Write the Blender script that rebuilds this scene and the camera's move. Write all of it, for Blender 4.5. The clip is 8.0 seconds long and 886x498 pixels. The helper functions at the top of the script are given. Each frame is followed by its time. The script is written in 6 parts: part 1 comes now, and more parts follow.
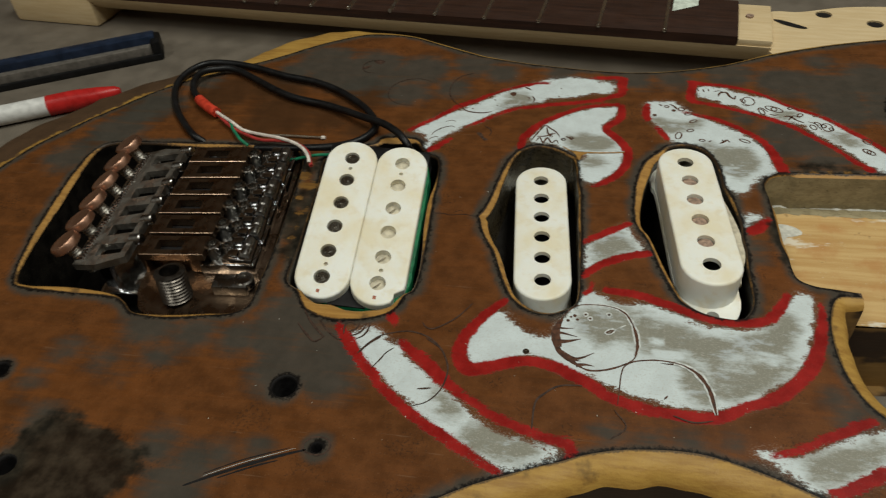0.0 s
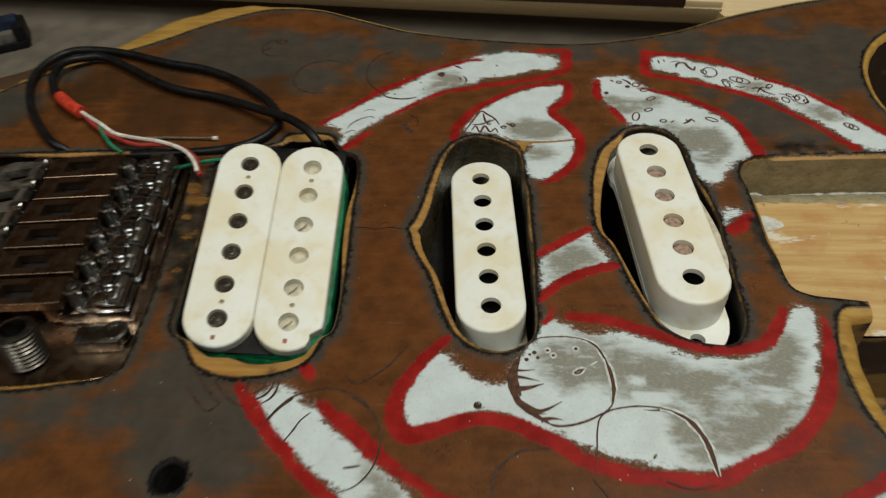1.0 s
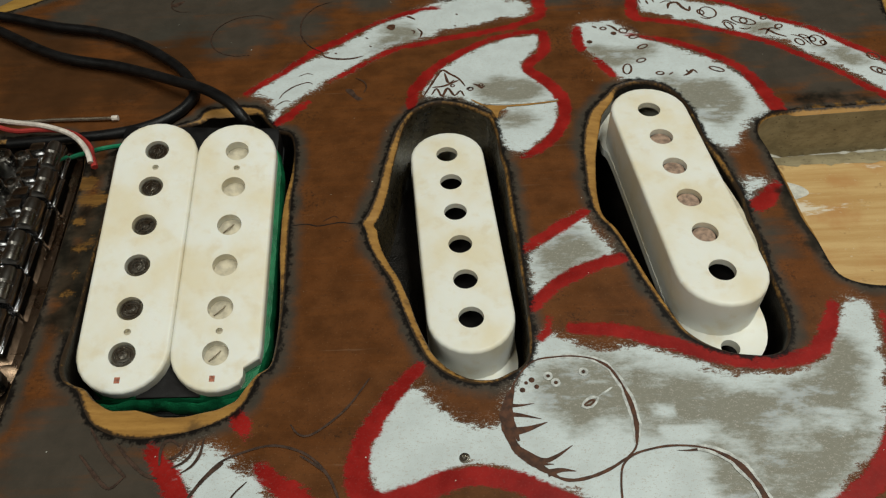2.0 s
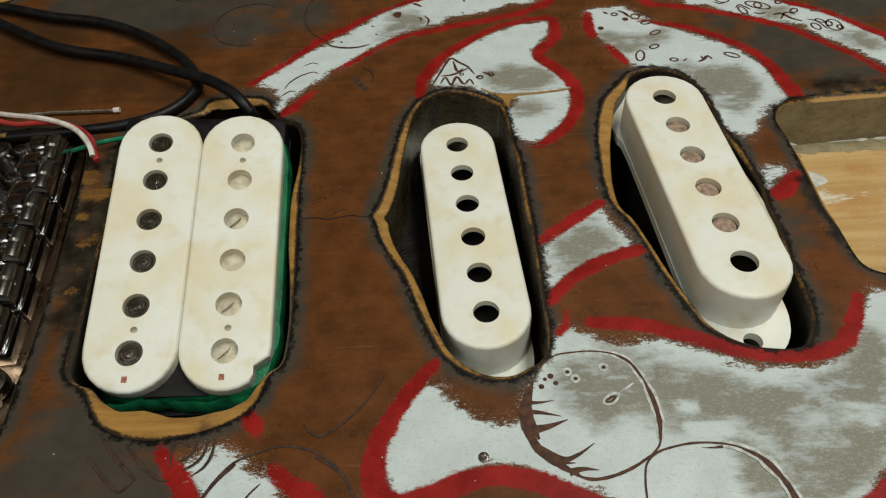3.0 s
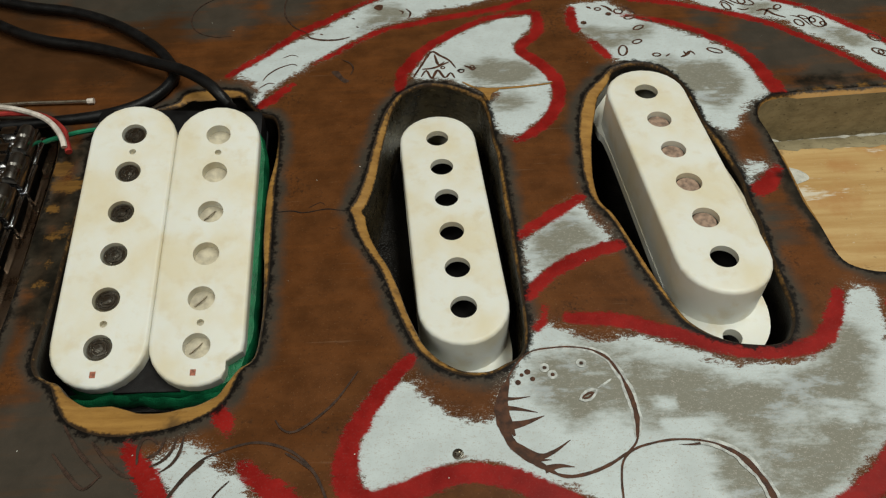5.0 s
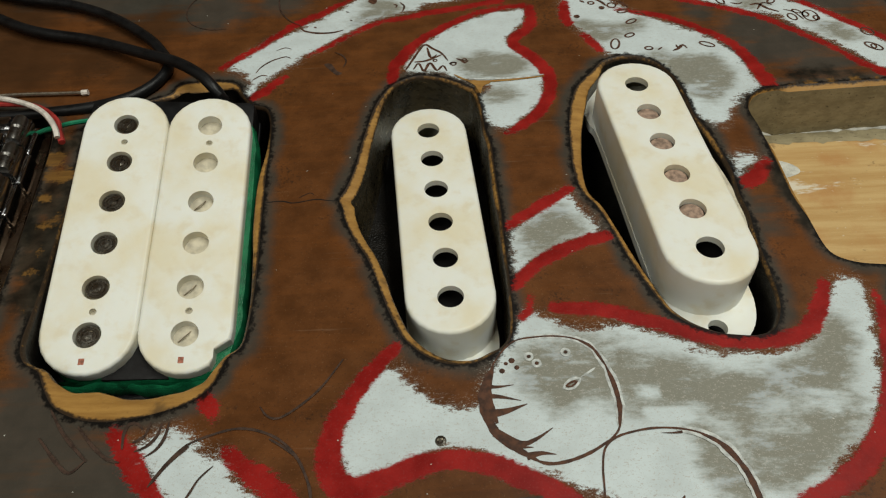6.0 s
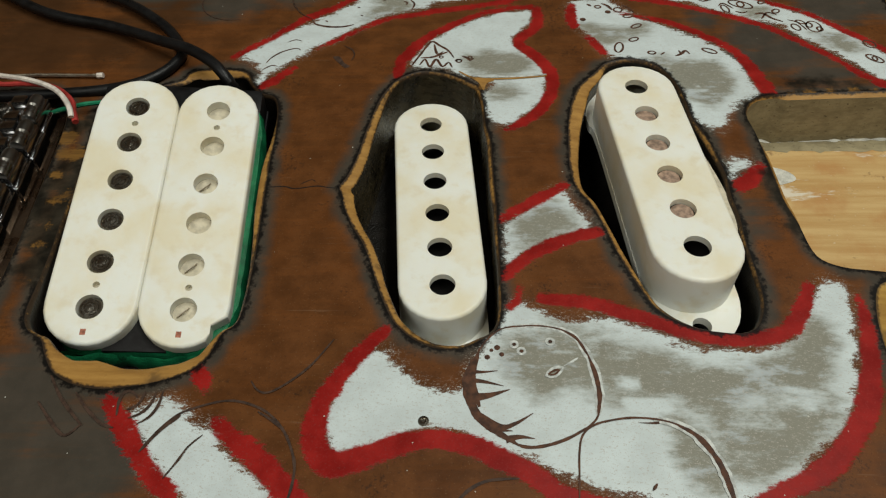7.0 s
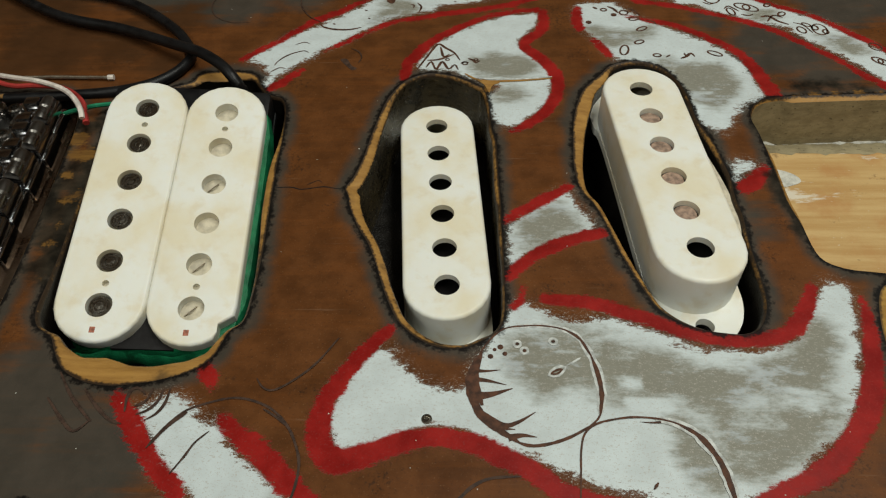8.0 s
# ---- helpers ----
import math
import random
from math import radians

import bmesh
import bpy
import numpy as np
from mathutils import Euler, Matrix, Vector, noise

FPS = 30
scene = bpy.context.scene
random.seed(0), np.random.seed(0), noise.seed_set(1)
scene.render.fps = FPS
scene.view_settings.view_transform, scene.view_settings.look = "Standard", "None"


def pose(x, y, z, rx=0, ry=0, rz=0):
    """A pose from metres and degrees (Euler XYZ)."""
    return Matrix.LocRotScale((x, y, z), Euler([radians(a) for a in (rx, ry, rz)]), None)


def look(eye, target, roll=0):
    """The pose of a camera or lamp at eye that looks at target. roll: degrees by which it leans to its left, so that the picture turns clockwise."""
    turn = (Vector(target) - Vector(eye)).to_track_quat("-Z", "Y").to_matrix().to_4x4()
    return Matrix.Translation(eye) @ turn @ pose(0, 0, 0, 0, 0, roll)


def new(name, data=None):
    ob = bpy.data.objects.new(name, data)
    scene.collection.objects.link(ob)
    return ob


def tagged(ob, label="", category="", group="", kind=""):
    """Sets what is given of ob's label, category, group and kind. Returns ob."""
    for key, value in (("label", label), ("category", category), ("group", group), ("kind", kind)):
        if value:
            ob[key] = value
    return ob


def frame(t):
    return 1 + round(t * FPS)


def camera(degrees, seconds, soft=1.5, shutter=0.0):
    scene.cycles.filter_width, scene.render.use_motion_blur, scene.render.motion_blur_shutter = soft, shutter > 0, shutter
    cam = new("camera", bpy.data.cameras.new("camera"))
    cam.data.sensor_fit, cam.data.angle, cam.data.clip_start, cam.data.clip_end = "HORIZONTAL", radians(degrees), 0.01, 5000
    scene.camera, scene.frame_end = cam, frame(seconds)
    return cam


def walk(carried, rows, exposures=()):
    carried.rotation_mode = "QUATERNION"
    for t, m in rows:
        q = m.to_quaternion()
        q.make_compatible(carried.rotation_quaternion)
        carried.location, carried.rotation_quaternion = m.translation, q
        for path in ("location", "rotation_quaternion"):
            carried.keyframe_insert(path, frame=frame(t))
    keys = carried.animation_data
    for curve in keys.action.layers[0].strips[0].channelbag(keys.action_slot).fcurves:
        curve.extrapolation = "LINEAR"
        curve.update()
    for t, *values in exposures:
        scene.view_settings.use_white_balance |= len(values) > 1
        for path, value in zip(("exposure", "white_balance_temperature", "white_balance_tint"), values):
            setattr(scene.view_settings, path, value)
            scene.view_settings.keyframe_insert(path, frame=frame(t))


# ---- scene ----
cam = camera(62.69, 8.0, soft=1.2, shutter=0.5)
PATH = [
    (0, (0.02948, -0.19198, 0.16445), (-0.00349, -0.04879, 0.02878), -5.17),
    (0.5, (0.02424, -0.18171, 0.16172), (0.00357, -0.03882, 0.02331), -3.21),
    (1, (0.02503, -0.15000, 0.14356), (0.00965, -0.01010, 0.00146), -4.04),
    (1.5, (0.02207, -0.12252, 0.12753), (0.01479, 0.01143, -0.02080), -3.95),
    (1.7, (0.02118, -0.11831, 0.12402), (0.01653, 0.01450, -0.02544), -3.48),
    (2.8, (0.02021, -0.11319, 0.11884), (0.01668, 0.01673, -0.03317), -4.27),
    (3, (0.01764, -0.11233, 0.11856), (0.01384, 0.01731, -0.03368), -4.26),
    (3.5, (0.01854, -0.11280, 0.11887), (0.01649, 0.01805, -0.03237), -3.31),
    (4, (0.01913, -0.11287, 0.11794), (0.01697, 0.01815, -0.03316), -3.33),
    (4.2, (0.01969, -0.11261, 0.11724), (0.01802, 0.01858, -0.03372), -3.29),
    (5.3, (0.02028, -0.11177, 0.11544), (0.01943, 0.01744, -0.03721), -3.00),
    (5.5, (0.02204, -0.11253, 0.11509), (0.02050, 0.01680, -0.03746), -3.22),
    (6, (0.02358, -0.11388, 0.11490), (0.02128, 0.01572, -0.03741), -3.22),
    (6.5, (0.02585, -0.11667, 0.11559), (0.02153, 0.01365, -0.03606), -2.78),
    (7, (0.02755, -0.11888, 0.11564), (0.02172, 0.01171, -0.03573), -2.01),
    (7.5, (0.02802, -0.12017, 0.11689), (0.02004, 0.01066, -0.03418), -2.50),
    (8, (0.02848, -0.12015, 0.11626), (0.02024, 0.01101, -0.03451), -2.58),
]
walk(cam, [(t, look(eye, target, roll)) for t, eye, target, roll in PATH])

# ---------------------------------------------------------------- light
room_world = bpy.data.worlds.new("room_world")
room_world.use_nodes = True
room_world.node_tree.nodes["Background"].inputs[0].default_value = (0.75, 0.8, 0.9, 1)
room_world.node_tree.nodes["Background"].inputs[1].default_value = 0.03
scene.world = room_world
scene.view_settings.exposure = 0.0


def area_lamp(name, eye, target, sx, sy, watts, colour):
    data = bpy.data.lights.new(name, "AREA")
    data.shape, data.size, data.size_y, data.energy, data.color = "RECTANGLE", sx, sy, watts, colour
    ob = new(name, data)
    ob.matrix_world = look(eye, target)
    return ob


CEILING = 1.40
area_lamp("assumed_ceiling_lamp", (0.48, -0.12, CEILING - 0.025), (0.48, -0.119, 0), 0.30, 1.15, 17.6, (0.945, 0.965, 0.875))
# Added fill with no known source, to brighten left and near faces.
area_lamp("assumed_ceiling_lamp", (-0.62, -0.85, CEILING - 0.025), (-0.62, -0.849, 0), 0.30, 1.15, 9.8, (0.945, 0.965, 0.875))

# ---------------------------------------------------------------- shader helpers


class Shader:
    """A node material; colours and values are sockets or plain numbers. Lengths in millimetres."""

    def __init__(self, name, roughness=0.5, metal=0.0, coat=0.0):
        self.mat = bpy.data.materials.new(name)
        self.mat.use_nodes = True
        self.nt = self.mat.node_tree
        self.bsdf = self.nt.nodes["Principled BSDF"]
        self.bsdf.inputs["Roughness"].default_value = roughness
        self.bsdf.inputs["Metallic"].default_value = metal
        self.bsdf.inputs["Coat Weight"].default_value = coat
        self.bsdf.inputs["Coat Roughness"].default_value = 0.25
        self.bsdf.inputs["Specular IOR Level"].default_value = 0.5 if metal else 0.28
        tex = self.nt.nodes.new("ShaderNodeTexCoord")
        self.object_place = tex.outputs["Object"]

    def plug(self, socket, value):
        if isinstance(value, bpy.types.NodeSocket):
            self.nt.links.new(value, socket)
        elif isinstance(value, (tuple, list)):
            socket.default_value = (*value, 1.0) if len(value) == 3 and len(socket.default_value) == 4 else value
        else:
            socket.default_value = value

    def place(self, scale=(1, 1, 1), turn=0.0):
        n = self.nt.nodes.new("ShaderNodeMapping")
        self.nt.links.new(self.object_place, n.inputs["Vector"])
        n.inputs["Scale"].default_value = [1000 * v for v in scale]
        n.inputs["Rotation"].default_value = (0, 0, radians(turn))
        return n.outputs[0]

    def noise(self, size, detail=3.0, rough=0.55, stretch=(1, 1, 1), turn=0.0, distort=0.0):
        n = self.nt.nodes.new("ShaderNodeTexNoise")
        self.nt.links.new(self.place(stretch, turn), n.inputs["Vector"])
        n.inputs["Scale"].default_value = 1.0 / size
        n.inputs["Detail"].default_value = detail
        n.inputs["Roughness"].default_value = rough
        n.inputs["Distortion"].default_value = distort
        return n.outputs["Fac"]

    def attr(self, name):
        n = self.nt.nodes.new("ShaderNodeAttribute")
        n.attribute_name = name
        return n.outputs["Fac"]

    def calc(self, op, a, b=0.0, c=0.0):
        n = self.nt.nodes.new("ShaderNodeMath")
        n.operation = op
        for i, v in enumerate((a, b, c)):
            self.plug(n.inputs[i], v)
        return n.outputs[0]

    def fade(self, value, start, end, low=0.0, high=1.0):
        n = self.nt.nodes.new("ShaderNodeMapRange")
        n.interpolation_type = "SMOOTHSTEP"
        for i, v in enumerate((value, start, end, low, high)):
            self.plug(n.inputs[i], v)
        return n.outputs[0]

    def wobble(self, value, tex, amount):
        return self.calc("ADD", value, self.calc("MULTIPLY", self.calc("SUBTRACT", tex, 0.5), 2 * amount))

    def mix(self, fac, a, b):
        n = self.nt.nodes.new("ShaderNodeMix")
        n.data_type = "RGBA"
        self.plug(n.inputs[0], fac)
        self.plug(n.inputs[6], a)
        self.plug(n.inputs[7], b)
        return n.outputs[2]

    def bump(self, height, millimetres, strength=1.0):
        n = self.nt.nodes.new("ShaderNodeBump")
        n.inputs["Strength"].default_value = strength
        n.inputs["Distance"].default_value = millimetres * 0.001
        self.plug(n.inputs["Height"], height)
        self.nt.links.new(n.outputs[0], self.bsdf.inputs["Normal"])

    def done(self, colour, roughness=None):
        self.plug(self.bsdf.inputs["Base Color"], colour)
        if roughness is not None:
            self.plug(self.bsdf.inputs["Roughness"], roughness)
        return self.mat


def plain(name, colour, roughness=0.5, metal=0.0, vary=0.25, size=3.0, relief=0.05, coat=0.0):
    s = Shader(name, roughness, metal, coat)
    n = s.noise(size, 4)
    fine = s.noise(size * 0.12, 3)
    dark = tuple(v * (1 - vary) for v in colour)
    light = tuple(min(1, v * (1 + vary)) for v in colour)
    s.bump(fine, relief)
    return s.done(s.mix(s.fade(n, 0.3, 0.7), dark, light), s.fade(n, 0.2, 0.8, roughness * 0.8, min(1, roughness * 1.25)))


def finish_material():
    """Brown stain with slate-grey scorching, white and red paint, worn to grey."""
    s = Shader("painted_finish", 0.42)
    s.bsdf.inputs["Specular IOR Level"].default_value = 0.13
    edge, white, red = s.attr("edge"), s.attr("white"), s.attr("red")
    grey, slate, char = s.attr("grey"), s.attr("slate"), s.attr("char")
    broad, mid, fine = s.noise(34, 4), s.noise(7, 5, 0.6), s.noise(0.9, 4, 0.65)
    grain = s.noise(3.2, 5, 0.62, (0.10, 1, 1), 6)
    brush = s.noise(1.3, 5, 0.68, (0.28, 1, 1), 12)
    patch = s.noise(3.4, 5, 0.62, (0.55, 1, 1), 20)
    speck = s.noise(0.42, 2, 0.6)
    brown = s.mix(s.fade(mid, 0.32, 0.70), (0.076, 0.0280, 0.0088), (0.120, 0.0430, 0.0120))
    brown = s.mix(s.fade(grain, 0.45, 0.75, 0, 0.38), brown, (0.172, 0.056, 0.0130))
    brown = s.mix(s.fade(broad, 0.50, 0.74, 0, 0.4), brown, (0.165, 0.053, 0.0120))
    brown = s.mix(s.fade(fine, 0.57, 0.72, 0, 0.45), brown, (0.040, 0.019, 0.009))
    brown = s.mix(s.fade(s.noise(0.5, 3, 0.7), 0.60, 0.68, 0, 0.5), brown, (0.032, 0.015, 0.008))
    brown = s.mix(s.fade(speck, 0.64, 0.70, 0, 0.42), brown, (0.20, 0.105, 0.05))
    soot = s.calc("MULTIPLY", s.fade(s.noise(16, 4), 0.54, 0.66), s.fade(s.noise(0.9, 5, 0.75), 0.50, 0.60))
    brown = s.mix(s.calc("MULTIPLY", soot, 0.6), brown, (0.022, 0.013, 0.008))
    scuff = s.fade(s.noise(1.0, 4, 0.6, (0.05, 1, 1), 38), 0.64, 0.72, 0, 0.30)
    brown = s.mix(scuff, brown, (0.21, 0.125, 0.075))
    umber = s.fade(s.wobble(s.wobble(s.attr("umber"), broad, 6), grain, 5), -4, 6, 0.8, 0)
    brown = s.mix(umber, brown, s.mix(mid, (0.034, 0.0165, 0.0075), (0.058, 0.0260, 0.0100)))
    slaty = s.mix(mid, (0.0330, 0.0325, 0.0270), (0.0610, 0.0590, 0.0490))
    slaty = s.mix(s.fade(grain, 0.54, 0.74, 0, 0.35), slaty, (0.075, 0.045, 0.023))
    slaty = s.mix(s.fade(fine, 0.58, 0.78, 0, 0.4), slaty, (0.080, 0.075, 0.063))
    near = s.fade(s.wobble(s.wobble(edge, broad, 2.0), mid, 2.4), 0.9, 4.2, 0.85, 0.0)
    spread = s.fade(s.wobble(s.wobble(s.wobble(slate, broad, 6), mid, 4), grain, 6), -4, 5, 0.86, 0.0)
    colour = s.mix(s.calc("MAXIMUM", near, spread), brown, slaty)
    # white paint, brushed thin at its margins
    dither = s.noise(0.5, 5, 0.78, (0.5, 1, 1), 14)
    grit = s.noise(0.26, 2, 0.6)
    fray = s.attr("fray")
    rough_edge = s.wobble(s.wobble(s.wobble(s.wobble(s.wobble(0.0, brush, 1.5), dither, 2.8), patch, 2.2), grit, 0.9), s.noise(9, 4, 0.6), 0.9)
    dry = s.calc("ADD", white, s.calc("MULTIPLY", rough_edge, fray))
    w = s.fade(dry, -0.2, 0.5, 1, 0)
    holes = s.calc("MULTIPLY", s.fade(s.calc("ADD", s.calc("MULTIPLY", brush, 0.6), s.calc("MULTIPLY", patch, 0.4)), 0.60, 0.68), s.fade(white, -5, -0.8, 0.0, 0.5))
    holes = s.calc("MULTIPLY", holes, s.fade(fray, 0.8, 2.0, 0.4, 1.6))
    w = s.calc("MULTIPLY", w, s.calc("SUBTRACT", 1.0, s.calc("MINIMUM", holes, 1.0)))
    paint = s.mix(s.fade(mid, 0.3, 0.75), (0.575, 0.640, 0.650), (0.490, 0.540, 0.545))
    paint = s.mix(s.fade(patch, 0.48, 0.75, 0, 0.5), paint, (0.49, 0.535, 0.53))
    wear = s.wobble(s.wobble(s.wobble(s.wobble(s.calc("SUBTRACT", grey, 1.7), brush, 2.6), patch, 3.8), dither, 2.2), s.noise(13, 4, 0.6, (0.5, 1, 1), 8), 4.0)
    worn = s.fade(s.wobble(wear, grit, 0.7), -3.0, 2.2, 0.95, 0)
    rubbed = s.mix(mid, (0.178, 0.170, 0.132), (0.230, 0.222, 0.176))
    rubbed = s.mix(s.fade(s.noise(7, 6, 0.72, (0.45, 1, 1), 10), 0.52, 0.64, 0, 0.72), rubbed, (0.44, 0.49, 0.52))
    rubbed = s.mix(s.fade(brush, 0.56, 0.74, 0, 0.35), rubbed, (0.40, 0.44, 0.46))
    rubbed = s.mix(s.fade(dither, 0.55, 0.75, 0, 0.16), rubbed, (0.16, 0.15, 0.11))
    paint = s.mix(worn, paint, rubbed)
    paint = s.mix(s.fade(s.noise(0.6, 2, 0.5), 0.75, 0.79, 0, 0.3), paint, (0.20, 0.17, 0.13))
    colour = s.mix(w, colour, paint)
    haze = s.calc("MULTIPLY", s.fade(white, 0.2, 3.8, 0.7, 0), s.fade(s.calc("ADD", s.calc("MULTIPLY", dither, 0.6), s.calc("MULTIPLY", grit, 0.4)), 0.53, 0.60))
    colour = s.mix(haze, colour, (0.42, 0.39, 0.35))
    # red outline strokes
    ragged = s.wobble(s.wobble(s.wobble(0.0, brush, 0.7), patch, 0.9), dither, 1.1)
    r = s.fade(s.calc("ADD", red, s.calc("MULTIPLY", ragged, fray)), -0.1, 0.6, 1, 0)
    thin = s.fade(s.noise(2.2, 5, 0.68, (0.5, 1, 1), 40), 0.72, 0.58, 0.45, 1.0)
    r = s.calc("MULTIPLY", r, s.mix(s.fade(fray, 1.0, 2.2), (1.0, 1.0, 1.0), thin))
    crimson = s.mix(s.fade(mid, 0.3, 0.7), (0.185, 0.0070, 0.0055), (0.300, 0.0125, 0.0095))
    crimson = s.mix(s.fade(brush, 0.58, 0.80, 0, 0.4), crimson, (0.085, 0.010, 0.009))
    colour = s.mix(r, colour, crimson)
    dust = s.calc("MULTIPLY", s.fade(red, 0.2, 2.0, 0.4, 0), s.fade(s.noise(0.4, 3, 0.7), 0.55, 0.66))
    colour = s.mix(dust, colour, (0.24, 0.045, 0.04))
    # charring
    burnt = s.fade(s.wobble(s.wobble(s.wobble(edge, s.noise(2.6, 4), 1.5), fine, 1.5), s.noise(0.4, 3, 0.7), 0.5), 0.2, 1.3, 0.97, 0)
    colour = s.mix(burnt, colour, (0.006, 0.005, 0.0045))
    scorch = s.fade(s.wobble(s.wobble(s.wobble(char, s.noise(9, 5), 4), mid, 3), grain, 2.5), -1.5, 2.0, 0.93, 0)
    colour = s.mix(scorch, colour, s.mix(s.fade(mid, 0.35, 0.75), (0.008, 0.007, 0.005), (0.042, 0.033, 0.022)))
    tan = s.mix(s.fade(grain, 0.35, 0.65), (0.21, 0.105, 0.026), (0.075, 0.036, 0.012))
    colour = s.mix(s.fade(s.wobble(s.wobble(s.wobble(s.attr("bare"), fine, 2.2), mid, 2.6), grain, 2.0), -0.8, 0.8, 0.9, 0), colour, tan)
    height = s.calc("ADD", s.calc("MULTIPLY", fine, 0.5), s.calc("MULTIPLY", grain, 0.5))
    height = s.calc("ADD", height, s.calc("MULTIPLY", s.calc("MAXIMUM", s.fade(white, 0.8, -0.8), r), 0.7))
    s.bump(height, 0.07, 0.7)
    return s.done(colour, s.fade(mid, 0.25, 0.75, 0.34, 0.52))


def bare_wood(name, light, dark, char_amount=1.0, stretch=(0.15, 1, 1), turn=0.0, stained=False):
    """Tan sanded wood with scorch marks; 'edge' is the distance from its charred rim."""
    s = Shader(name, 0.55)
    edge = s.attr("edge")
    grain = s.noise(2.2, 5, 0.65, stretch, turn)
    mid, fine = s.noise(9, 4), s.noise(0.8, 4)
    colour = s.mix(s.fade(grain, 0.3, 0.72), light, dark)
    colour = s.mix(s.fade(fine, 0.6, 0.82, 0, 0.4), colour, tuple(v * 0.45 for v in dark))
    burnt = s.fade(s.wobble(s.wobble(edge, fine, 0.55), mid, 0.7), 0.15, 0.75, 0.95 * char_amount, 0)
    colour = s.mix(burnt, colour, (0.016, 0.010, 0.007))
    stain = s.fade(mid, 0.60, 0.74, 0, 0.7 * char_amount)
    colour = s.mix(stain, colour, (0.06, 0.034, 0.015))
    if stained:
        over = s.fade(s.wobble(s.wobble(edge, mid, 5.5), fine, 1), 0.8, 2.4)
        colour = s.mix(over, colour, s.mix(mid, (0.035, 0.022, 0.014), (0.085, 0.045, 0.02)))
    s.bump(s.calc("ADD", grain, fine), 0.15, 0.7)
    return s.done(colour, s.fade(mid, 0.2, 0.8, 0.45, 0.65))


def scorched(name, tan_share=0.5):
    s = Shader(name, 0.5)
    n, grain = s.noise(13, 4, 0.5, (0.5, 1, 0.8)), s.noise(1.6, 5, 0.65, (0.15, 1, 1))
    tan = s.mix(grain, (0.30, 0.17, 0.05), (0.16, 0.085, 0.028))
    dark = s.mix(grain, (0.022, 0.014, 0.009), (0.055, 0.03, 0.016))
    s.bump(grain, 0.15)
    return s.done(s.mix(s.fade(n, tan_share + 0.05, tan_share - 0.05, 0, 1), dark, tan))


def flecked(name, dark, light, fleck, roughness):
    """Grimy routed wood with small flecks."""
    s = Shader(name, roughness)
    n, grain, speck = s.noise(8, 5, 0.6), s.noise(1.2, 5, 0.65, (0.4, 1, 1)), s.noise(0.7, 3, 0.6, (0.6, 1, 1))
    c = s.mix(s.fade(s.calc("ADD", s.calc("MULTIPLY", n, 0.6), s.calc("MULTIPLY", grain, 0.4)), 0.38, 0.62), dark, light)
    c = s.mix(s.fade(speck, 0.62, 0.70, 0, 0.7), c, fleck)
    s.bump(s.calc("ADD", grain, speck), 0.12, 0.7)
    return s.done(c, s.fade(grain, 0.3, 0.7, roughness * 0.8, roughness * 1.3))


def pocket_wood():
    s = Shader("bare_pocket_wood", 0.5)
    grain = s.noise(2.6, 5, 0.62, (0.06, 1, 1), 3)
    mid, fine = s.noise(11, 4), s.noise(0.8, 4)
    c = s.mix(s.fade(grain, 0.34, 0.66), (0.55, 0.37, 0.16), (0.45, 0.27, 0.10))
    c = s.mix(s.fade(mid, 0.48, 0.70, 0, 0.65), c, (0.42, 0.20, 0.065))
    smear = s.noise(7, 6, 0.68, (0.3, 1, 1), 8)
    c = s.mix(s.fade(smear, 0.57, 0.64, 0, 0.85), c, (0.66, 0.61, 0.50))
    c = s.mix(s.fade(s.noise(5, 5, 0.65), 0.62, 0.70, 0, 0.6), c, (0.17, 0.095, 0.04))
    c = s.mix(s.fade(fine, 0.66, 0.74, 0, 0.5), c, (0.66, 0.57, 0.42))
    s.bump(s.calc("ADD", grain, fine), 0.12, 0.7)
    return s.done(c, 0.5)


def ivory():
    """Cream plastic with a mottled, slightly yellowed face."""
    s = Shader("cream_plastic", 0.38)
    n, m, f = s.noise(16, 4), s.noise(4.5, 4), s.noise(0.6, 3)
    c = s.mix(s.fade(n, 0.35, 0.68), (0.78, 0.785, 0.73), (0.735, 0.67, 0.50))
    c = s.mix(s.fade(m, 0.5, 0.72, 0, 0.55), c, (0.68, 0.60, 0.43))
    c = s.mix(s.fade(f, 0.68, 0.78, 0, 0.25), c, (0.45, 0.38, 0.28))
    s.bsdf.inputs["Subsurface Weight"].default_value = 0.08
    s.bsdf.inputs["Subsurface Radius"].default_value = (1, 0.8, 0.5)
    s.bsdf.inputs["Subsurface Scale"].default_value = 0.0006
    s.bump(s.noise(0.5, 3), 0.03, 0.6)
    return s.done(c, s.fade(m, 0.2, 0.8, 0.30, 0.46))


def metal(name, colour, rough, size=4.0, dents=0.0):
    s = Shader(name, rough, 1.0)
    n, f = s.noise(size, 4), s.noise(0.5, 3)
    c = s.mix(s.fade(n, 0.3, 0.72), colour, tuple(v * 0.55 for v in colour))
    c = s.mix(s.fade(f, 0.6, 0.8, 0, 0.5), c, (0.10, 0.07, 0.05))
    if dents:
        f = s.calc("ADD", s.calc("MULTIPLY", f, 0.1), s.noise(2.4, 2, 0.4))
    s.bump(f, 0.03 + dents, 0.5)
    return s.done(c, s.fade(n, 0.25, 0.8, rough * 0.75, rough * 1.7))


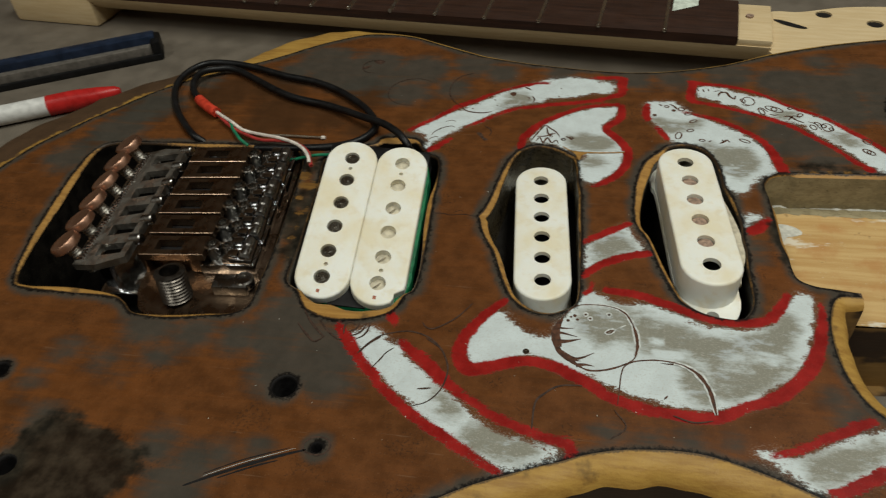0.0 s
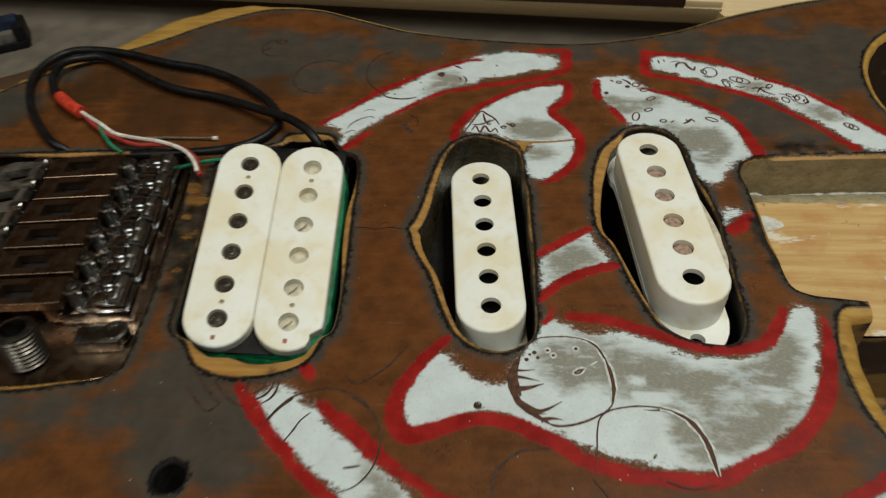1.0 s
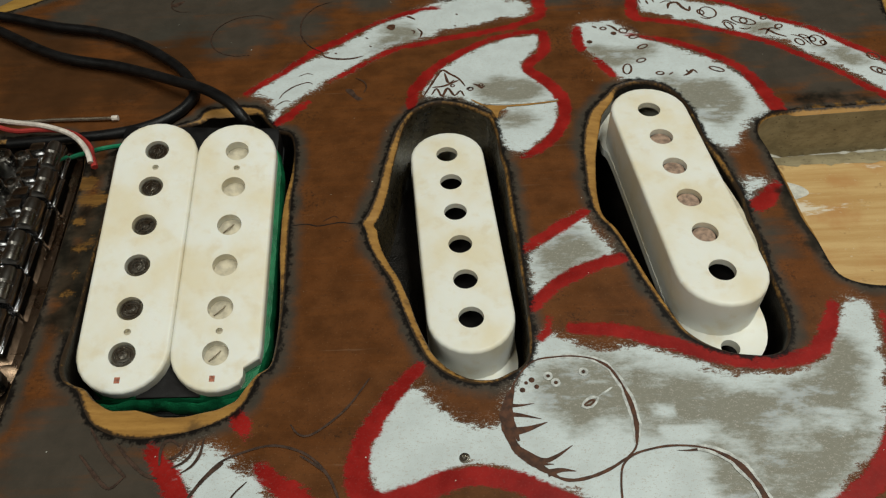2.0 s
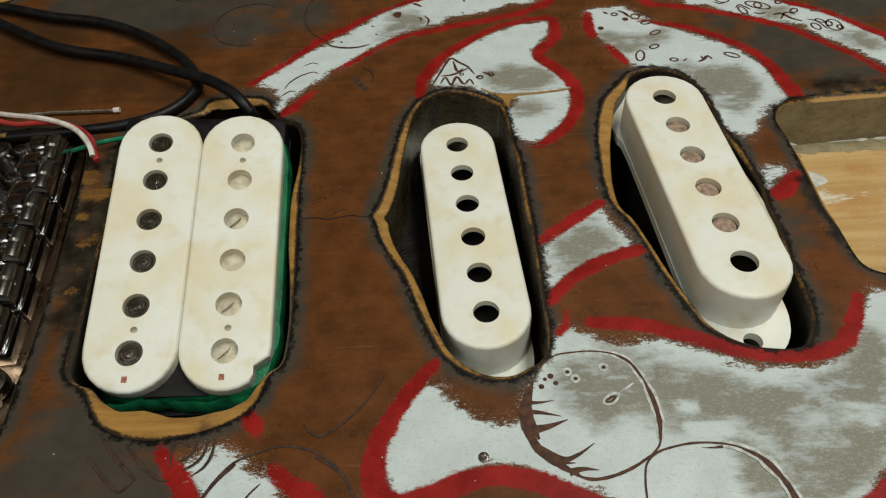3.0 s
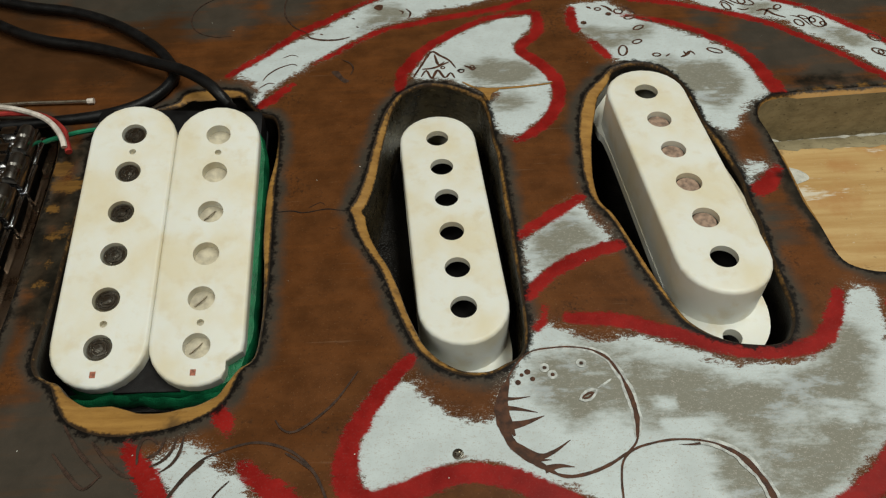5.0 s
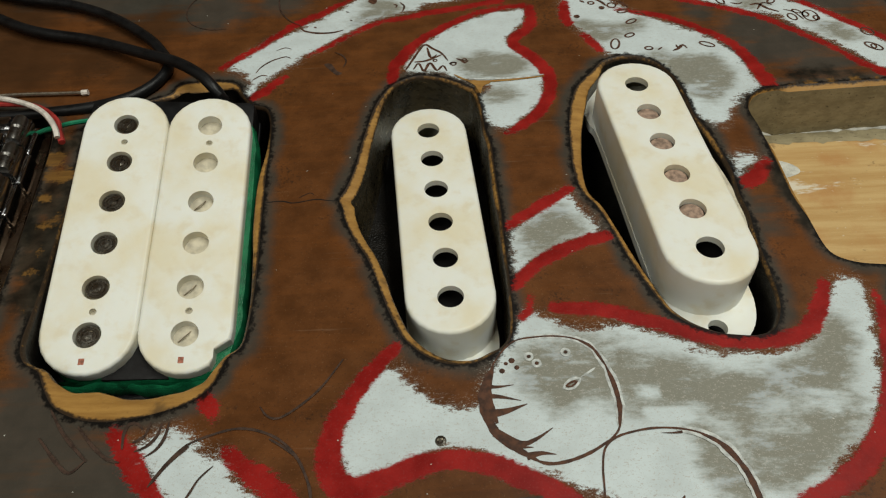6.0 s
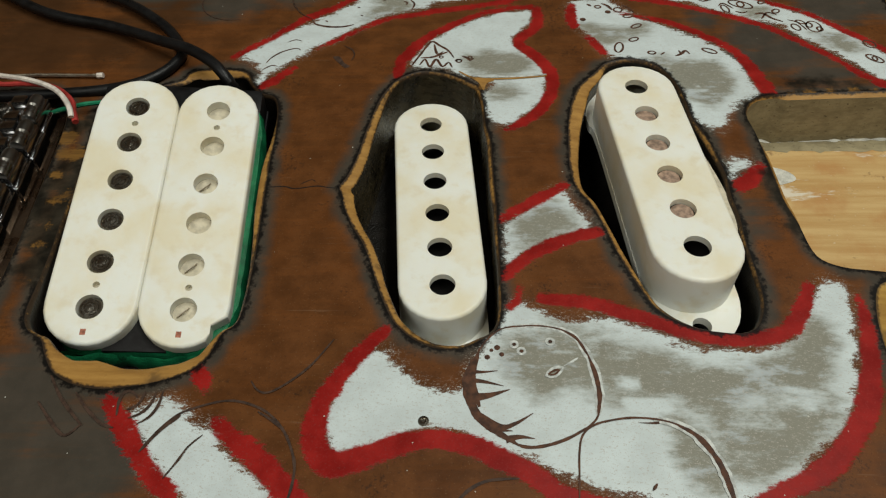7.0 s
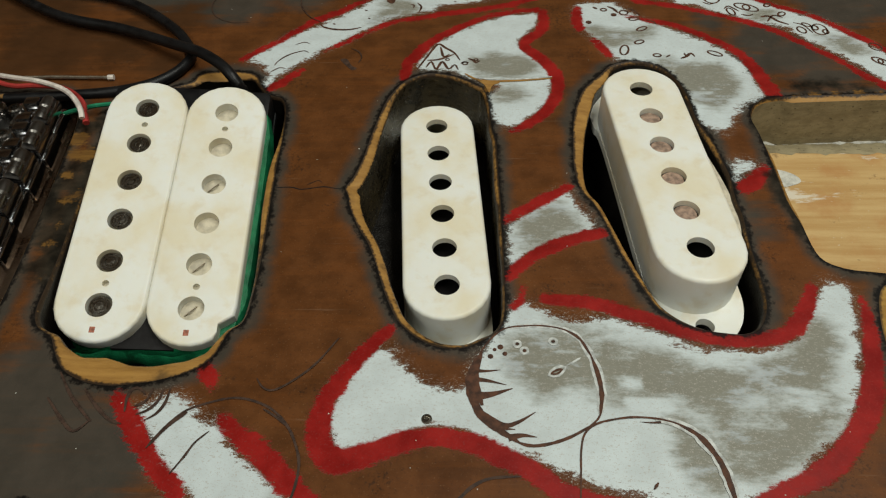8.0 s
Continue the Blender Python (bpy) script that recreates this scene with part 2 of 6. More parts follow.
FINISH = finish_material()
RIM = bare_wood("charred_bare_wood", (0.40, 0.215, 0.055), (0.25, 0.122, 0.028))
EDGE_WOOD = bare_wood("sanded_edge_wood", (0.40, 0.235, 0.052), (0.27, 0.14, 0.03), 0.8)
TAIL_WOOD = bare_wood("stained_edge_wood", (0.33, 0.19, 0.042), (0.20, 0.10, 0.022), 1.0, stained=True)
SIDE = scorched("scorched_side_wood", 0.40)
HEEL = scorched("patchy_burnt_wood", 0.50)
CAVITY = plain("black_shielding_paint", (0.008, 0.0065, 0.005), 0.4, 0, 0.5, 5, 0.2)
CAVITY_OLIVE = flecked("dark_varnished_wood", (0.010, 0.008, 0.005), (0.050, 0.038, 0.020), (0.20, 0.14, 0.07), 0.28)
POCKET_WALL = flecked("grimy_grey_wood", (0.20, 0.165, 0.095), (0.32, 0.27, 0.16), (0.07, 0.055, 0.035), 0.6)
POCKET = pocket_wood()
GLUE = plain("dried_white_glue", (0.54, 0.53, 0.47), 0.45, 0, 0.2, 2, 0.2)
IVORY = ivory()
# Darker copy of the cream plastic, with shade put into its colour.
IVORY_SHADED = plain("shaded_cream_plastic", (0.52, 0.47, 0.36), 0.5, 0, 0.2, 2, 0.05)
STEEL = metal("worn_steel", (0.34, 0.325, 0.30), 0.24)
FRET = metal("nickel_fret_wire", (0.75, 0.72, 0.66), 0.2)
POLE_STEEL = metal("dark_pole_steel", (0.46, 0.43, 0.37), 0.2, 1.2, 0.1)
CHROME = metal("dark_chrome", (0.72, 0.72, 0.73), 0.12, 3, 0.10)
# The brown reflection of the surroundings is put into this base colour.
NICKEL_BROWN = metal("nickel_with_brown_reflection", (0.40, 0.275, 0.185), 0.26, 5, 0.06)
# Copper tint covers worn nickel and the wood reflected in it.
KNOB = metal("copper_tinted_knob", (0.55, 0.32, 0.22), 0.38, 3)
SOCKET = metal("black_ribbed_steel", (0.13, 0.115, 0.10), 0.34, 3)
TAIL = metal("grey_cast_steel", (0.46, 0.43, 0.38), 0.40, 3, 0.2)
SLUG = plain("dull_pole_metal", (0.34, 0.235, 0.175), 0.5, 0.3, 0.4, 1.2, 0.1)
BLACK = plain("black_rubber", (0.0055, 0.0055, 0.006), 0.42, 0, 0.3, 4, 0.05)
# Black of dark parts, also painted into holes and slots as shade.
HOLE = plain("hole_shade_and_deep_black", (0.006, 0.005, 0.005), 0.7, 0, 0.3, 2, 0.05)
GREEN = plain("green_tape", (0.010, 0.155, 0.062), 0.36, 0, 0.35, 3, 0.15)
GREEN_WIRE = plain("green_insulation", (0.012, 0.17, 0.085), 0.4)
RED_WIRE = plain("red_insulation", (0.34, 0.035, 0.030), 0.4)
WHITE_WIRE = plain("white_insulation", (0.66, 0.60, 0.54), 0.45)
SHRINK = plain("red_heat_shrink", (0.50, 0.045, 0.022), 0.4)
TINNED = metal("tinned_wire", (0.55, 0.48, 0.38), 0.35, 1.5)
INK = plain("scratched_dark_line", (0.072, 0.030, 0.016), 0.6, 0, 0.5, 1.5, 0.05)
SCRAPE = plain("scraped_pale_paint", (0.50, 0.52, 0.50), 0.55, 0, 0.3, 1.2, 0.1)
PENCIL = plain("faint_dark_line", (0.048, 0.026, 0.017), 0.6, 0, 0.4, 1.5, 0.05)
COPPER_DOT = plain("copper_mark", (0.36, 0.13, 0.08), 0.5, 0, 0.4, 0.6, 0.05)
MAPLE = bare_wood("pale_maple", (0.64, 0.50, 0.30), (0.57, 0.425, 0.235), 0.0, (0.10, 1, 1), -7)
ROSEWOOD = bare_wood("dark_rosewood", (0.040, 0.017, 0.010), (0.020, 0.009, 0.006), 0.0, (0.08, 1, 1), -7)
PEARL = plain("pearl_inlay", (0.60, 0.66, 0.58), 0.25, 0, 0.2, 3, 0.02)
BENCH = plain("grey_bench_laminate", (0.135, 0.114, 0.09), 0.5, 0, 0.14, 14, 0.06)
CASE_INSERT = plain("grey_case_insert", (0.11, 0.098, 0.085), 0.5)
NAVY = plain("dark_blue_plastic", (0.012, 0.020, 0.040), 0.35, 0, 0.3, 6, 0.05)
MARKER_RED = plain("red_marker_plastic", (0.42, 0.018, 0.016), 0.3, 0, 0.15, 5, 0.02)
MARKER_WHITE = plain("white_marker_plastic", (0.60, 0.60, 0.58), 0.35, 0, 0.15, 5, 0.02)
WALL_PAINT = plain("warm_wall_paint", (0.36, 0.26, 0.175), 0.8, 0, 0.1, 200, 0.3)
CEIL_PAINT = plain("ceiling_paint", (0.45, 0.345, 0.245), 0.8, 0, 0.08, 200, 0.3)
FLOOR_PAINT = plain("concrete_floor", (0.20, 0.19, 0.18), 0.7, 0, 0.2, 120, 0.5)
DESK_LEG = plain("painted_steel_leg", (0.10, 0.10, 0.11), 0.5, 0, 0.2, 30, 0.05)

# ---------------------------------------------------------------- geometry helpers (millimetres)
from mathutils.geometry import delaunay_2d_cdt


def spline(points, closed=True, step=0.8):
    """Catmull-Rom curve through control points of any dimension, sampled about every step mm."""
    p = np.array(points, float)
    n = len(p)
    out = []
    for i in range(n if closed else n - 1):
        if closed:
            a, b, c, d = p[i - 1], p[i], p[(i + 1) % n], p[(i + 2) % n]
        else:
            b, c = p[i], p[i + 1]
            a = p[i - 1] if i else 2 * b - c
            d = p[i + 2] if i + 2 < n else 2 * c - b
        k = max(2, int(np.linalg.norm((c - b)[:2]) / step))
        for t in np.arange(k) / k:
            out.append(0.5 * (2 * b + (c - a) * t + (2 * a - 5 * b + 4 * c - d) * t * t + (3 * b - a - 3 * c + d) * t ** 3))
    if not closed:
        out.append(p[-1])
    return np.array(out)


def area_of(loop):
    x, y = loop[:, 0], loop[:, 1]
    return 0.5 * float(np.sum(x * np.roll(y, -1) - np.roll(x, -1) * y))


def normals(line, closed):
    """Unit normals to the right of the way along a polyline."""
    if closed:
        d = np.roll(line, -1, 0) - np.roll(line, 1, 0)
    else:
        d = np.gradient(line, axis=0)
    d = d[:, :2] / np.maximum(np.linalg.norm(d[:, :2], axis=1, keepdims=True), 1e-9)
    return np.stack([d[:, 1], -d[:, 0]], 1)


def inside(pts, loop):
    x, y = pts[:, 0], pts[:, 1]
    hit = np.zeros(len(pts), bool)
    a, b = loop[:, :2], np.roll(loop[:, :2], -1, 0)
    for (x0, y0), (x1, y1) in zip(a, b):
        if y0 != y1:
            cross = ((y0 > y) != (y1 > y)) & (x < (x1 - x0) * (y - y0) / (y1 - y0) + x0)
            hit ^= cross
    return hit


def distance(pts, line, closed, reach=25.0):
    """Distance from points to a polyline, cut off at reach."""
    out = np.full(len(pts), reach)
    a = line[:, :2] if closed else line[:-1, :2]
    b = np.roll(line[:, :2], -1, 0) if closed else line[1:, :2]
    low, high = line[:, :2].min(0) - reach, line[:, :2].max(0) + reach
    near = np.where(((pts >= low) & (pts <= high)).all(1))[0]
    for chunk in np.array_split(near, max(1, len(near) // 4000)):
        q = pts[chunk]
        best = np.full(len(q), reach)
        for s, e in zip(a, b):
            d = e - s
            t = np.clip(((q - s) @ d) / max(d @ d, 1e-12), 0, 1)
            best = np.minimum(best, np.hypot(q[:, 0] - s[0] - t * d[0], q[:, 1] - s[1] - t * d[1]))
        out[chunk] = best
    return out


def stroke_distance(pts, line, reach=14.0):
    """Distance from points to the margin of a brush stroke of points (x, y, half width); negative inside."""
    out = np.full(len(pts), reach)
    low, high = line[:, :2].min(0) - reach, line[:, :2].max(0) + reach
    near = np.where(((pts >= low) & (pts <= high)).all(1))[0]
    q, best = pts[near], np.full(len(near), reach)
    for s, e in zip(line[:-1], line[1:]):
        d = e - s
        t = np.clip(((q - s[:2]) @ d[:2]) / max(d[:2] @ d[:2], 1e-12), 0, 1)
        best = np.minimum(best, np.hypot(q[:, 0] - s[0] - t * d[0], q[:, 1] - s[1] - t * d[1]) - s[2] - t * d[2])
    out[near] = best
    return out


def triangulate(loops, extra=()):
    """Triangles of the plane with the loops' edges kept; extra are free points."""
    verts, edges = [], []
    for loop in loops:
        k = len(verts)
        verts += [Vector((float(v[0]), float(v[1]))) for v in loop]
        edges += [(k + i, k + (i + 1) % len(loop)) for i in range(len(loop))]
    verts += [Vector((float(v[0]), float(v[1]))) for v in extra]
    v, _, f, *_ = delaunay_2d_cdt(verts, edges, [], 0, 1e-4)
    return np.array([tuple(q) for q in v]), [tuple(t) for t in f]


class Geo:
    """Gathers vertices (mm), faces and float attributes of one mesh."""

    def __init__(self):
        self.v, self.f, self.edge = [], [], []

    def add(self, verts, faces, m=None, edge=None):
        k = len(self.v)
        self.v += [tuple(m @ Vector(v)) if m is not None else tuple(map(float, v)) for v in verts]
        self.f += [tuple(k + i for i in f) for f in faces]
        self.edge += list(edge) if edge is not None else [20.0] * len(verts)
        return self

    def box(self, low, high, bevel=0.0, m=None):
        bm = bmesh.new()
        bmesh.ops.create_cube(bm, size=1)
        c, s = [(a + b) / 2 for a, b in zip(low, high)], [b - a for a, b in zip(low, high)]
        for v in bm.verts:
            v.co = Vector([c[i] + v.co[i] * s[i] for i in range(3)])
        if bevel:
            bmesh.ops.bevel(bm, geom=bm.edges[:], offset=bevel, segments=2, affect="EDGES", profile=0.6)
        bm.verts.index_update()
        self.add([v.co for v in bm.verts], [[v.index for v in f.verts] for f in bm.faces], m)
        bm.free()
        return self

    def rings(self, rings, closed=True, cap0=False, cap1=False, m=None, edges=None):
        """Skin a stack of rings with equal counts."""
        n = len(rings[0])
        verts = [tuple(p) for r in rings for p in r]
        faces = []
        for j in range(len(rings) - 1):
            for i in range(n if closed else n - 1):
                a, b = j * n + i, j * n + (i + 1) % n
                faces.append((a, b, b + n, a + n))
        if cap0:
            faces.append(tuple(reversed(range(n))))
        if cap1:
            faces.append(tuple(range((len(rings) - 1) * n, len(rings) * n)))
        e = [edges[j] for j in range(len(rings)) for _ in range(n)] if edges is not None else None
        return self.add(verts, faces, m, e)

    def lathe(self, profile, seg=24, m=None, cap0=True, cap1=True):
        """Profile of (radius, z) turned round z."""
        return self.rings([[(r * math.cos(2 * math.pi * i / seg), r * math.sin(2 * math.pi * i / seg), z) for i in range(seg)] for r, z in profile],
                          True, cap0, cap1, m)

    def tube(self, path, radius, seg=12, step=1.5):
        """A round cable along control points (x, y, z)."""
        line = np.array(path, float)
        line = spline(line, False, step)
        d = np.gradient(line, axis=0)
        d /= np.maximum(np.linalg.norm(d, axis=1, keepdims=True), 1e-9)
        up = np.array((0.05, 0.02, 1.0))
        rings = []
        for p, t in zip(line, d):
            a = np.cross(t, up)
            a /= max(np.linalg.norm(a), 1e-9)
            b = np.cross(a, t)
            rings.append([tuple(p + radius * (math.cos(w) * a + math.sin(w) * b)) for w in np.arange(seg) * 2 * math.pi / seg])
        return self.rings(rings, True, True, True)

    def plate(self, loop, holes, z, flip=False, m=None):
        """A flat face with holes."""
        v, f = triangulate([loop, *holes])
        c = np.array([v[list(t)].mean(0) for t in f])
        keep = inside(c, np.array(loop))
        for h in holes:
            keep &= ~inside(c, np.array(h))
        faces = [tuple(reversed(t)) if flip else t for t, k in zip(f, keep) if k]
        return self.add([(x, y, z) for x, y in v], faces, m)

    def link(self, name, mat, parent=None, label="", smooth=True, angle=35, at=None):
        me = bpy.data.meshes.new(name)
        me.from_pydata([(x * 0.001, y * 0.001, z * 0.001) for x, y, z in self.v], [], self.f)
        me.validate()
        if all(e == 20.0 for e in self.edge):
            bm = bmesh.new()
            bm.from_mesh(me)
            bmesh.ops.remove_doubles(bm, verts=bm.verts, dist=1e-7)
            bm.to_mesh(me)
            bm.free()
        me.materials.append(mat)
        if len(self.edge) == len(me.vertices):
            me.attributes.new("edge", "FLOAT", "POINT").data.foreach_set("value", self.edge)
        if smooth:
            me.shade_smooth()
            me.set_sharp_from_angle(angle=radians(angle))
        ob = new(name, me)
        ob.parent = parent
        if at is not None:
            ob.matrix_basis = at
        if label:
            tagged(ob, label)
        return ob


def again(ob, name, parent, at):
    """Another part on the same mesh."""
    twin = new(name, ob.data)
    twin.parent = parent
    twin.matrix_basis = at
    return twin


def millimetres(x, y, z, rx=0, ry=0, rz=0):
    return pose(x * 0.001, y * 0.001, z * 0.001, rx, ry, rz)


def thing(name, label, category, at=None, group=""):
    ob = new(name)
    ob.empty_display_size = 0.01
    if at is not None:
        ob.matrix_basis = at
    return tagged(ob, label, category, group)


def circle(x, y, r, n=24):
    return np.array([(x + r * math.cos(2 * math.pi * i / n), y + r * math.sin(2 * math.pi * i / n)) for i in range(n)])


def stadium(length, width, n=14, notch=False):
    """Round-ended outline, long in y, counter-clockwise."""
    r, h = width / 2, length / 2 - width / 2
    top = [(r * math.cos(a), h + r * math.sin(a)) for a in np.linspace(0, math.pi, n)]
    low = [(r * math.cos(a), -h + r * math.sin(a)) for a in np.linspace(math.pi, 2 * math.pi, n)]
    return np.array(top + low)


# ---------------------------------------------------------------- room and bench
BENCH_Z = -44.0
DOWN = BENCH_Z - 900


def structure(name, geo, mat, label):
    ob = geo.link(name, mat, None, "", False)
    return tagged(ob, label, name.split("_")[0], kind="structure")


X0, X1, Y0, Y1, TOP = -1700, 1900, -2000, 1800, CEILING * 1000
structure("floor", Geo().box((X0, Y0, DOWN - 50), (X1, Y1, DOWN)), FLOOR_PAINT, "grey concrete workshop floor")
structure("ceiling", Geo().box((X0, Y0, TOP), (X1, Y1, TOP + 50)), CEIL_PAINT, "off-white painted ceiling")
structure("wall_north", Geo().box((X0, Y1, DOWN), (X1, Y1 + 80, TOP)), WALL_PAINT, "warm tan painted wall")
structure("wall_south", Geo().box((X0, Y0 - 80, DOWN), (X1, Y0, TOP)), WALL_PAINT, "warm tan painted wall")
structure("wall_west", Geo().box((X0 - 80, Y0, DOWN), (X0, Y1, TOP)), WALL_PAINT, "warm tan painted wall")
structure("wall_east", Geo().box((X1, Y0, DOWN), (X1 + 80, Y1, TOP)), WALL_PAINT, "warm tan painted wall")


def workbench():
    t = thing("workbench", "grey laminate workbench under the guitar body", "workbench", millimetres(0, 150, DOWN))
    off = Matrix.Translation((0, -150, -DOWN))
    Geo().box((-800, -420, BENCH_Z - 34), (850, 620, BENCH_Z), 3, off).link("worktop", BENCH, t, "grey laminate worktop")
    for x in (-740, 780):
        for y in (-360, 550):
            Geo().box((x, y, DOWN), (x + 50, y + 50, BENCH_Z - 34), 2, off).link("leg", DESK_LEG, t)


workbench()

# ---------------------------------------------------------------- guitar body: outlines (x, y, rim width)
# sanded outer edge, from the lower cutaway round the waist, the tail and the upper horn to the upper cutaway
OUTER = spline([
    (117, -27.5, 3), (110, -28.5, 4), (106.6, -36, 5), (105.3, -46, 5.5), (105.9, -55.7, 5.5), (108.5, -64.4, 5.5), (112.4, -70, 5.5),
    (119, -75.5, 5.5), (131, -83, 6), (138, -92, 6), (132, -102, 6), (116, -105, 6), (102, -99.5, 6), (90.3, -94, 6.5), (77.5, -89.2, 7),
    (64.8, -86.4, 7.5), (49.8, -87.2, 7.5), (39, -89.8, 7), (31, -93.2, 7), (24, -96, 7), (8.7, -103, 7), (-6.2, -112.5, 7)], False, 1.4)
OUTER2 = spline([
    (-6.2, -112.5, 7), (-25, -124, 7), (-50, -134, 7), (-90, -142, 7), (-130, -137, 7), (-165, -120, 7), (-188, -92, 8), (-200, -50, 10), (-202, -5, 14),
    (-194, 25, 18), (-182, 45, 18), (-172, 58, 17), (-154, 79, 14), (-126, 98.3, 9), (-112.6, 107.0, 15), (-95.2, 120.6, 16), (-79, 130.0, 10.5),
    (-68, 132.6, 6), (-51, 130.6, 2.5), (-35, 123, 2.5), (-19.8, 115.4, 2.5), (-9, 111, 2), (16.3, 105, 1.2), (54.9, 100.6, 1.2), (88.6, 107.4, 1.6), (114.2, 119.4, 2.2),
    (140, 128.8, 2.2), (165, 135, 2.2), (190, 139, 3), (215, 138, 4), (230, 128, 5), (224, 117, 5), (205, 113.5, 5), (188, 113, 4.5), (174, 110, 2.5),
    (163.5, 102.5, 2.5), (155.5, 92, 2.5), (150.5, 79, 2.5), (148.8, 64, 2.5), (151, 50, 2), (153.5, 37, 2)], False, 1.8)
OUTER = np.concatenate([OUTER[:-1], OUTER2])
POCKET_LINE = np.concatenate([np.array([(153.5, 34.2)]), spline([(150, 33.9), (133, 33.6), (109, 32.6), (103, 31.7), (100.7, 30.8), (98.8, 29), (97.4, 26.4), (96.9, 23.2), (97.5, 17), (97.6, 6),
                              (97.7, -4.9), (98.8, -12), (99.2, -18), (99.9, -21.1), (101.6, -22.9), (105, -24.3), (110, -25.0), (117, -26.0)], False, 1.2)])
BODY_LOOP = np.concatenate([OUTER[:, :2], POCKET_LINE[:-1]])

HUMBUCKER_CUT = spline(
    [(-65.7, 27.2, 0.4), (-63.7, 13.9, 0.4), (-62.4, 0.9, 0.4), (-61.5, -10.8, 0.4), (-60.5, -20, 0.4), (-60, -27.9, 0.4), (-59.8, -33.9, 0.5), (-59.2, -37.1, 0.5),
     (-57.6, -39.7, 0.6), (-55.1, -41.3, 0.7), (-53.9, -42.1, 0.8), (-51.9, -45.5, 2), (-49, -49.2, 3.6), (-44.5, -51.7, 5.2), (-39, -52.7, 4.8), (-33, -52.1, 3.6),
     (-28.2, -50.9, 3.2), (-23.9, -49.2, 3), (-20.9, -46.3, 2.2), (-19.9, -43.4, 1.6), (-18.9, -40.3, 0.8), (-16.6, -37.8, 0.6), (-16.1, -31.5, 0.6), (-16.2, -23.7, 0.8),
     (-16.6, -16, 1.3), (-17.1, -9.5, 1.6)] +
    [(-17.7, -0.8, 1.8), (-18.3, 8.5, 1.6), (-18.5, 16.4, 0.9), (-19.4, 27, 0.5), (-21.3, 32.8, 0.4), (-25.2, 34.8, 0.4), (-28.1, 38.9, 0.5), (-30.4, 43.4, 1.2),
     (-35.2, 44.9, 2.6), (-40.6, 45.1, 3.2), (-45.7, 43.9, 2.4), (-47.6, 40.3, 0.8), (-54.6, 37.3, 0.5), (-62.7, 34.6, 0.4)])
MIDDLE_CUT = spline(
    [(9.9, 39.6, 0.6), (12.5, 41.9, 0.5), (16.2, 43.5, 0.5), (20.6, 43.2, 0.5), (25.1, 41.3, 0.5), (28.7, 38.7, 0.6), (31.3, 36.2, 0.8), (32.5, 29.3, 0.5),
     (32.9, 21.6, 0.6), (34, 15.3, 0.9), (34.2, 8.4, 0.9), (34.4, 0.9, 1), (34.7, -6.2, 0.8), (34.7, -12.8, 0.7), (34.9, -20.7, 0.6), (34.9, -28, 0.5),
     (34.8, -34.2, 0.5), (34.2, -38.2, 0.5), (32.6, -40.7, 0.8), (30.5, -42, 0.9), (27.8, -43.5, 1), (25.1, -44, 1.1), (22, -43.7, 1.3), (19.3, -42.6, 1.4),
     (16.7, -40.8, 1.5), (13.9, -37.8, 1.5)] +
    [(12.1, -34.3, 1.5), (10.2, -29.5, 1.6), (8.1, -22.9, 1.7), (6, -17.5, 1.8), (3.3, -12.6, 1.9), (0.9, -6.7, 2.1), (0.1, -2.9, 2.2), (-0.9, -0.5, 2.4),
     (0.5, 3.1, 2.3), (2.2, 9.6, 2), (3.3, 17.6, 1.9), (4.6, 24.9, 1.7), (6, 31.6, 1.4), (7.8, 36.1, 1)])
NECK_CUT = spline(
    [(61.8, 42, 1.8), (64.9, 46.1, 1.1), (68.1, 47.7, 0.7), (71.2, 48.4, 0.5), (74.9, 47.9, 0.5), (78.2, 45.7, 0.5), (80.5, 42.4, 0.5), (82.4, 37.4, 0.5),
     (83.3, 30.4, 0.5), (83.6, 23.7, 0.6), (84.7, 19.4, 0.8), (85.9, 14.3, 0.8), (86.6, 8.3, 0.6), (87.1, 2.6, 0.5), (86.7, -3.6, 0.5), (87, -9.6, 0.5),
     (86.6, -15.3, 0.5), (86.5, -20, 0.5), (86.5, -25.2, 0.5), (86.4, -30.2, 0.4), (85.9, -33.6, 0.4), (84.6, -36.9, 0.4), (82.6, -39.4, 0.4), (79.7, -40.3, 0.4),
     (76.6, -40.1, 0.4), (73.1, -39.5, 0.4)] +
    [(70.2, -38.4, 0.6), (67.3, -36.8, 0.9), (64.6, -34.1, 1.1), (63.1, -30.9, 1.2), (61.2, -25.9, 1.3), (59.3, -19.9, 1.3), (57.5, -12.7, 1.2), (55.5, -6, 1.2),
     (53.4, -2.4, 1.3), (52.4, 1.2, 1.5), (52, 6.8, 1.9), (52.4, 13.6, 2.3), (53.2, 21.8, 2.7), (54.7, 29.4, 3), (57.2, 36.2, 2.8)])
TREMOLO_CUT = spline([
    (-164, 28, .8), (-158, 33.5, .5), (-140, 34.6, .5), (-118, 35.4, 1.5), (-90, 36.2, .6), (-80, 35.4, .5), (-75, 30, .5), (-72.5, 22.5, .5), (-70.6, 5.1, .5), (-69, -11.8, .5), (-67.8, -29.4, .5), (-67.6, -40, .5),
    (-67.4, -49, .5), (-71, -53.4, .6), (-80, -55.6, 1.3), (-92, -57.6, 1.5), (-104, -57, .7), (-110, -52.6, .5), (-116, -50.8, 1.6), (-132, -50.6, 2.6), (-148, -50, 1.6), (-153.5, -46, .8),
    (-158.5, -30, 1.6), (-162.5, -8, 2.6), (-165, 15, 2)])
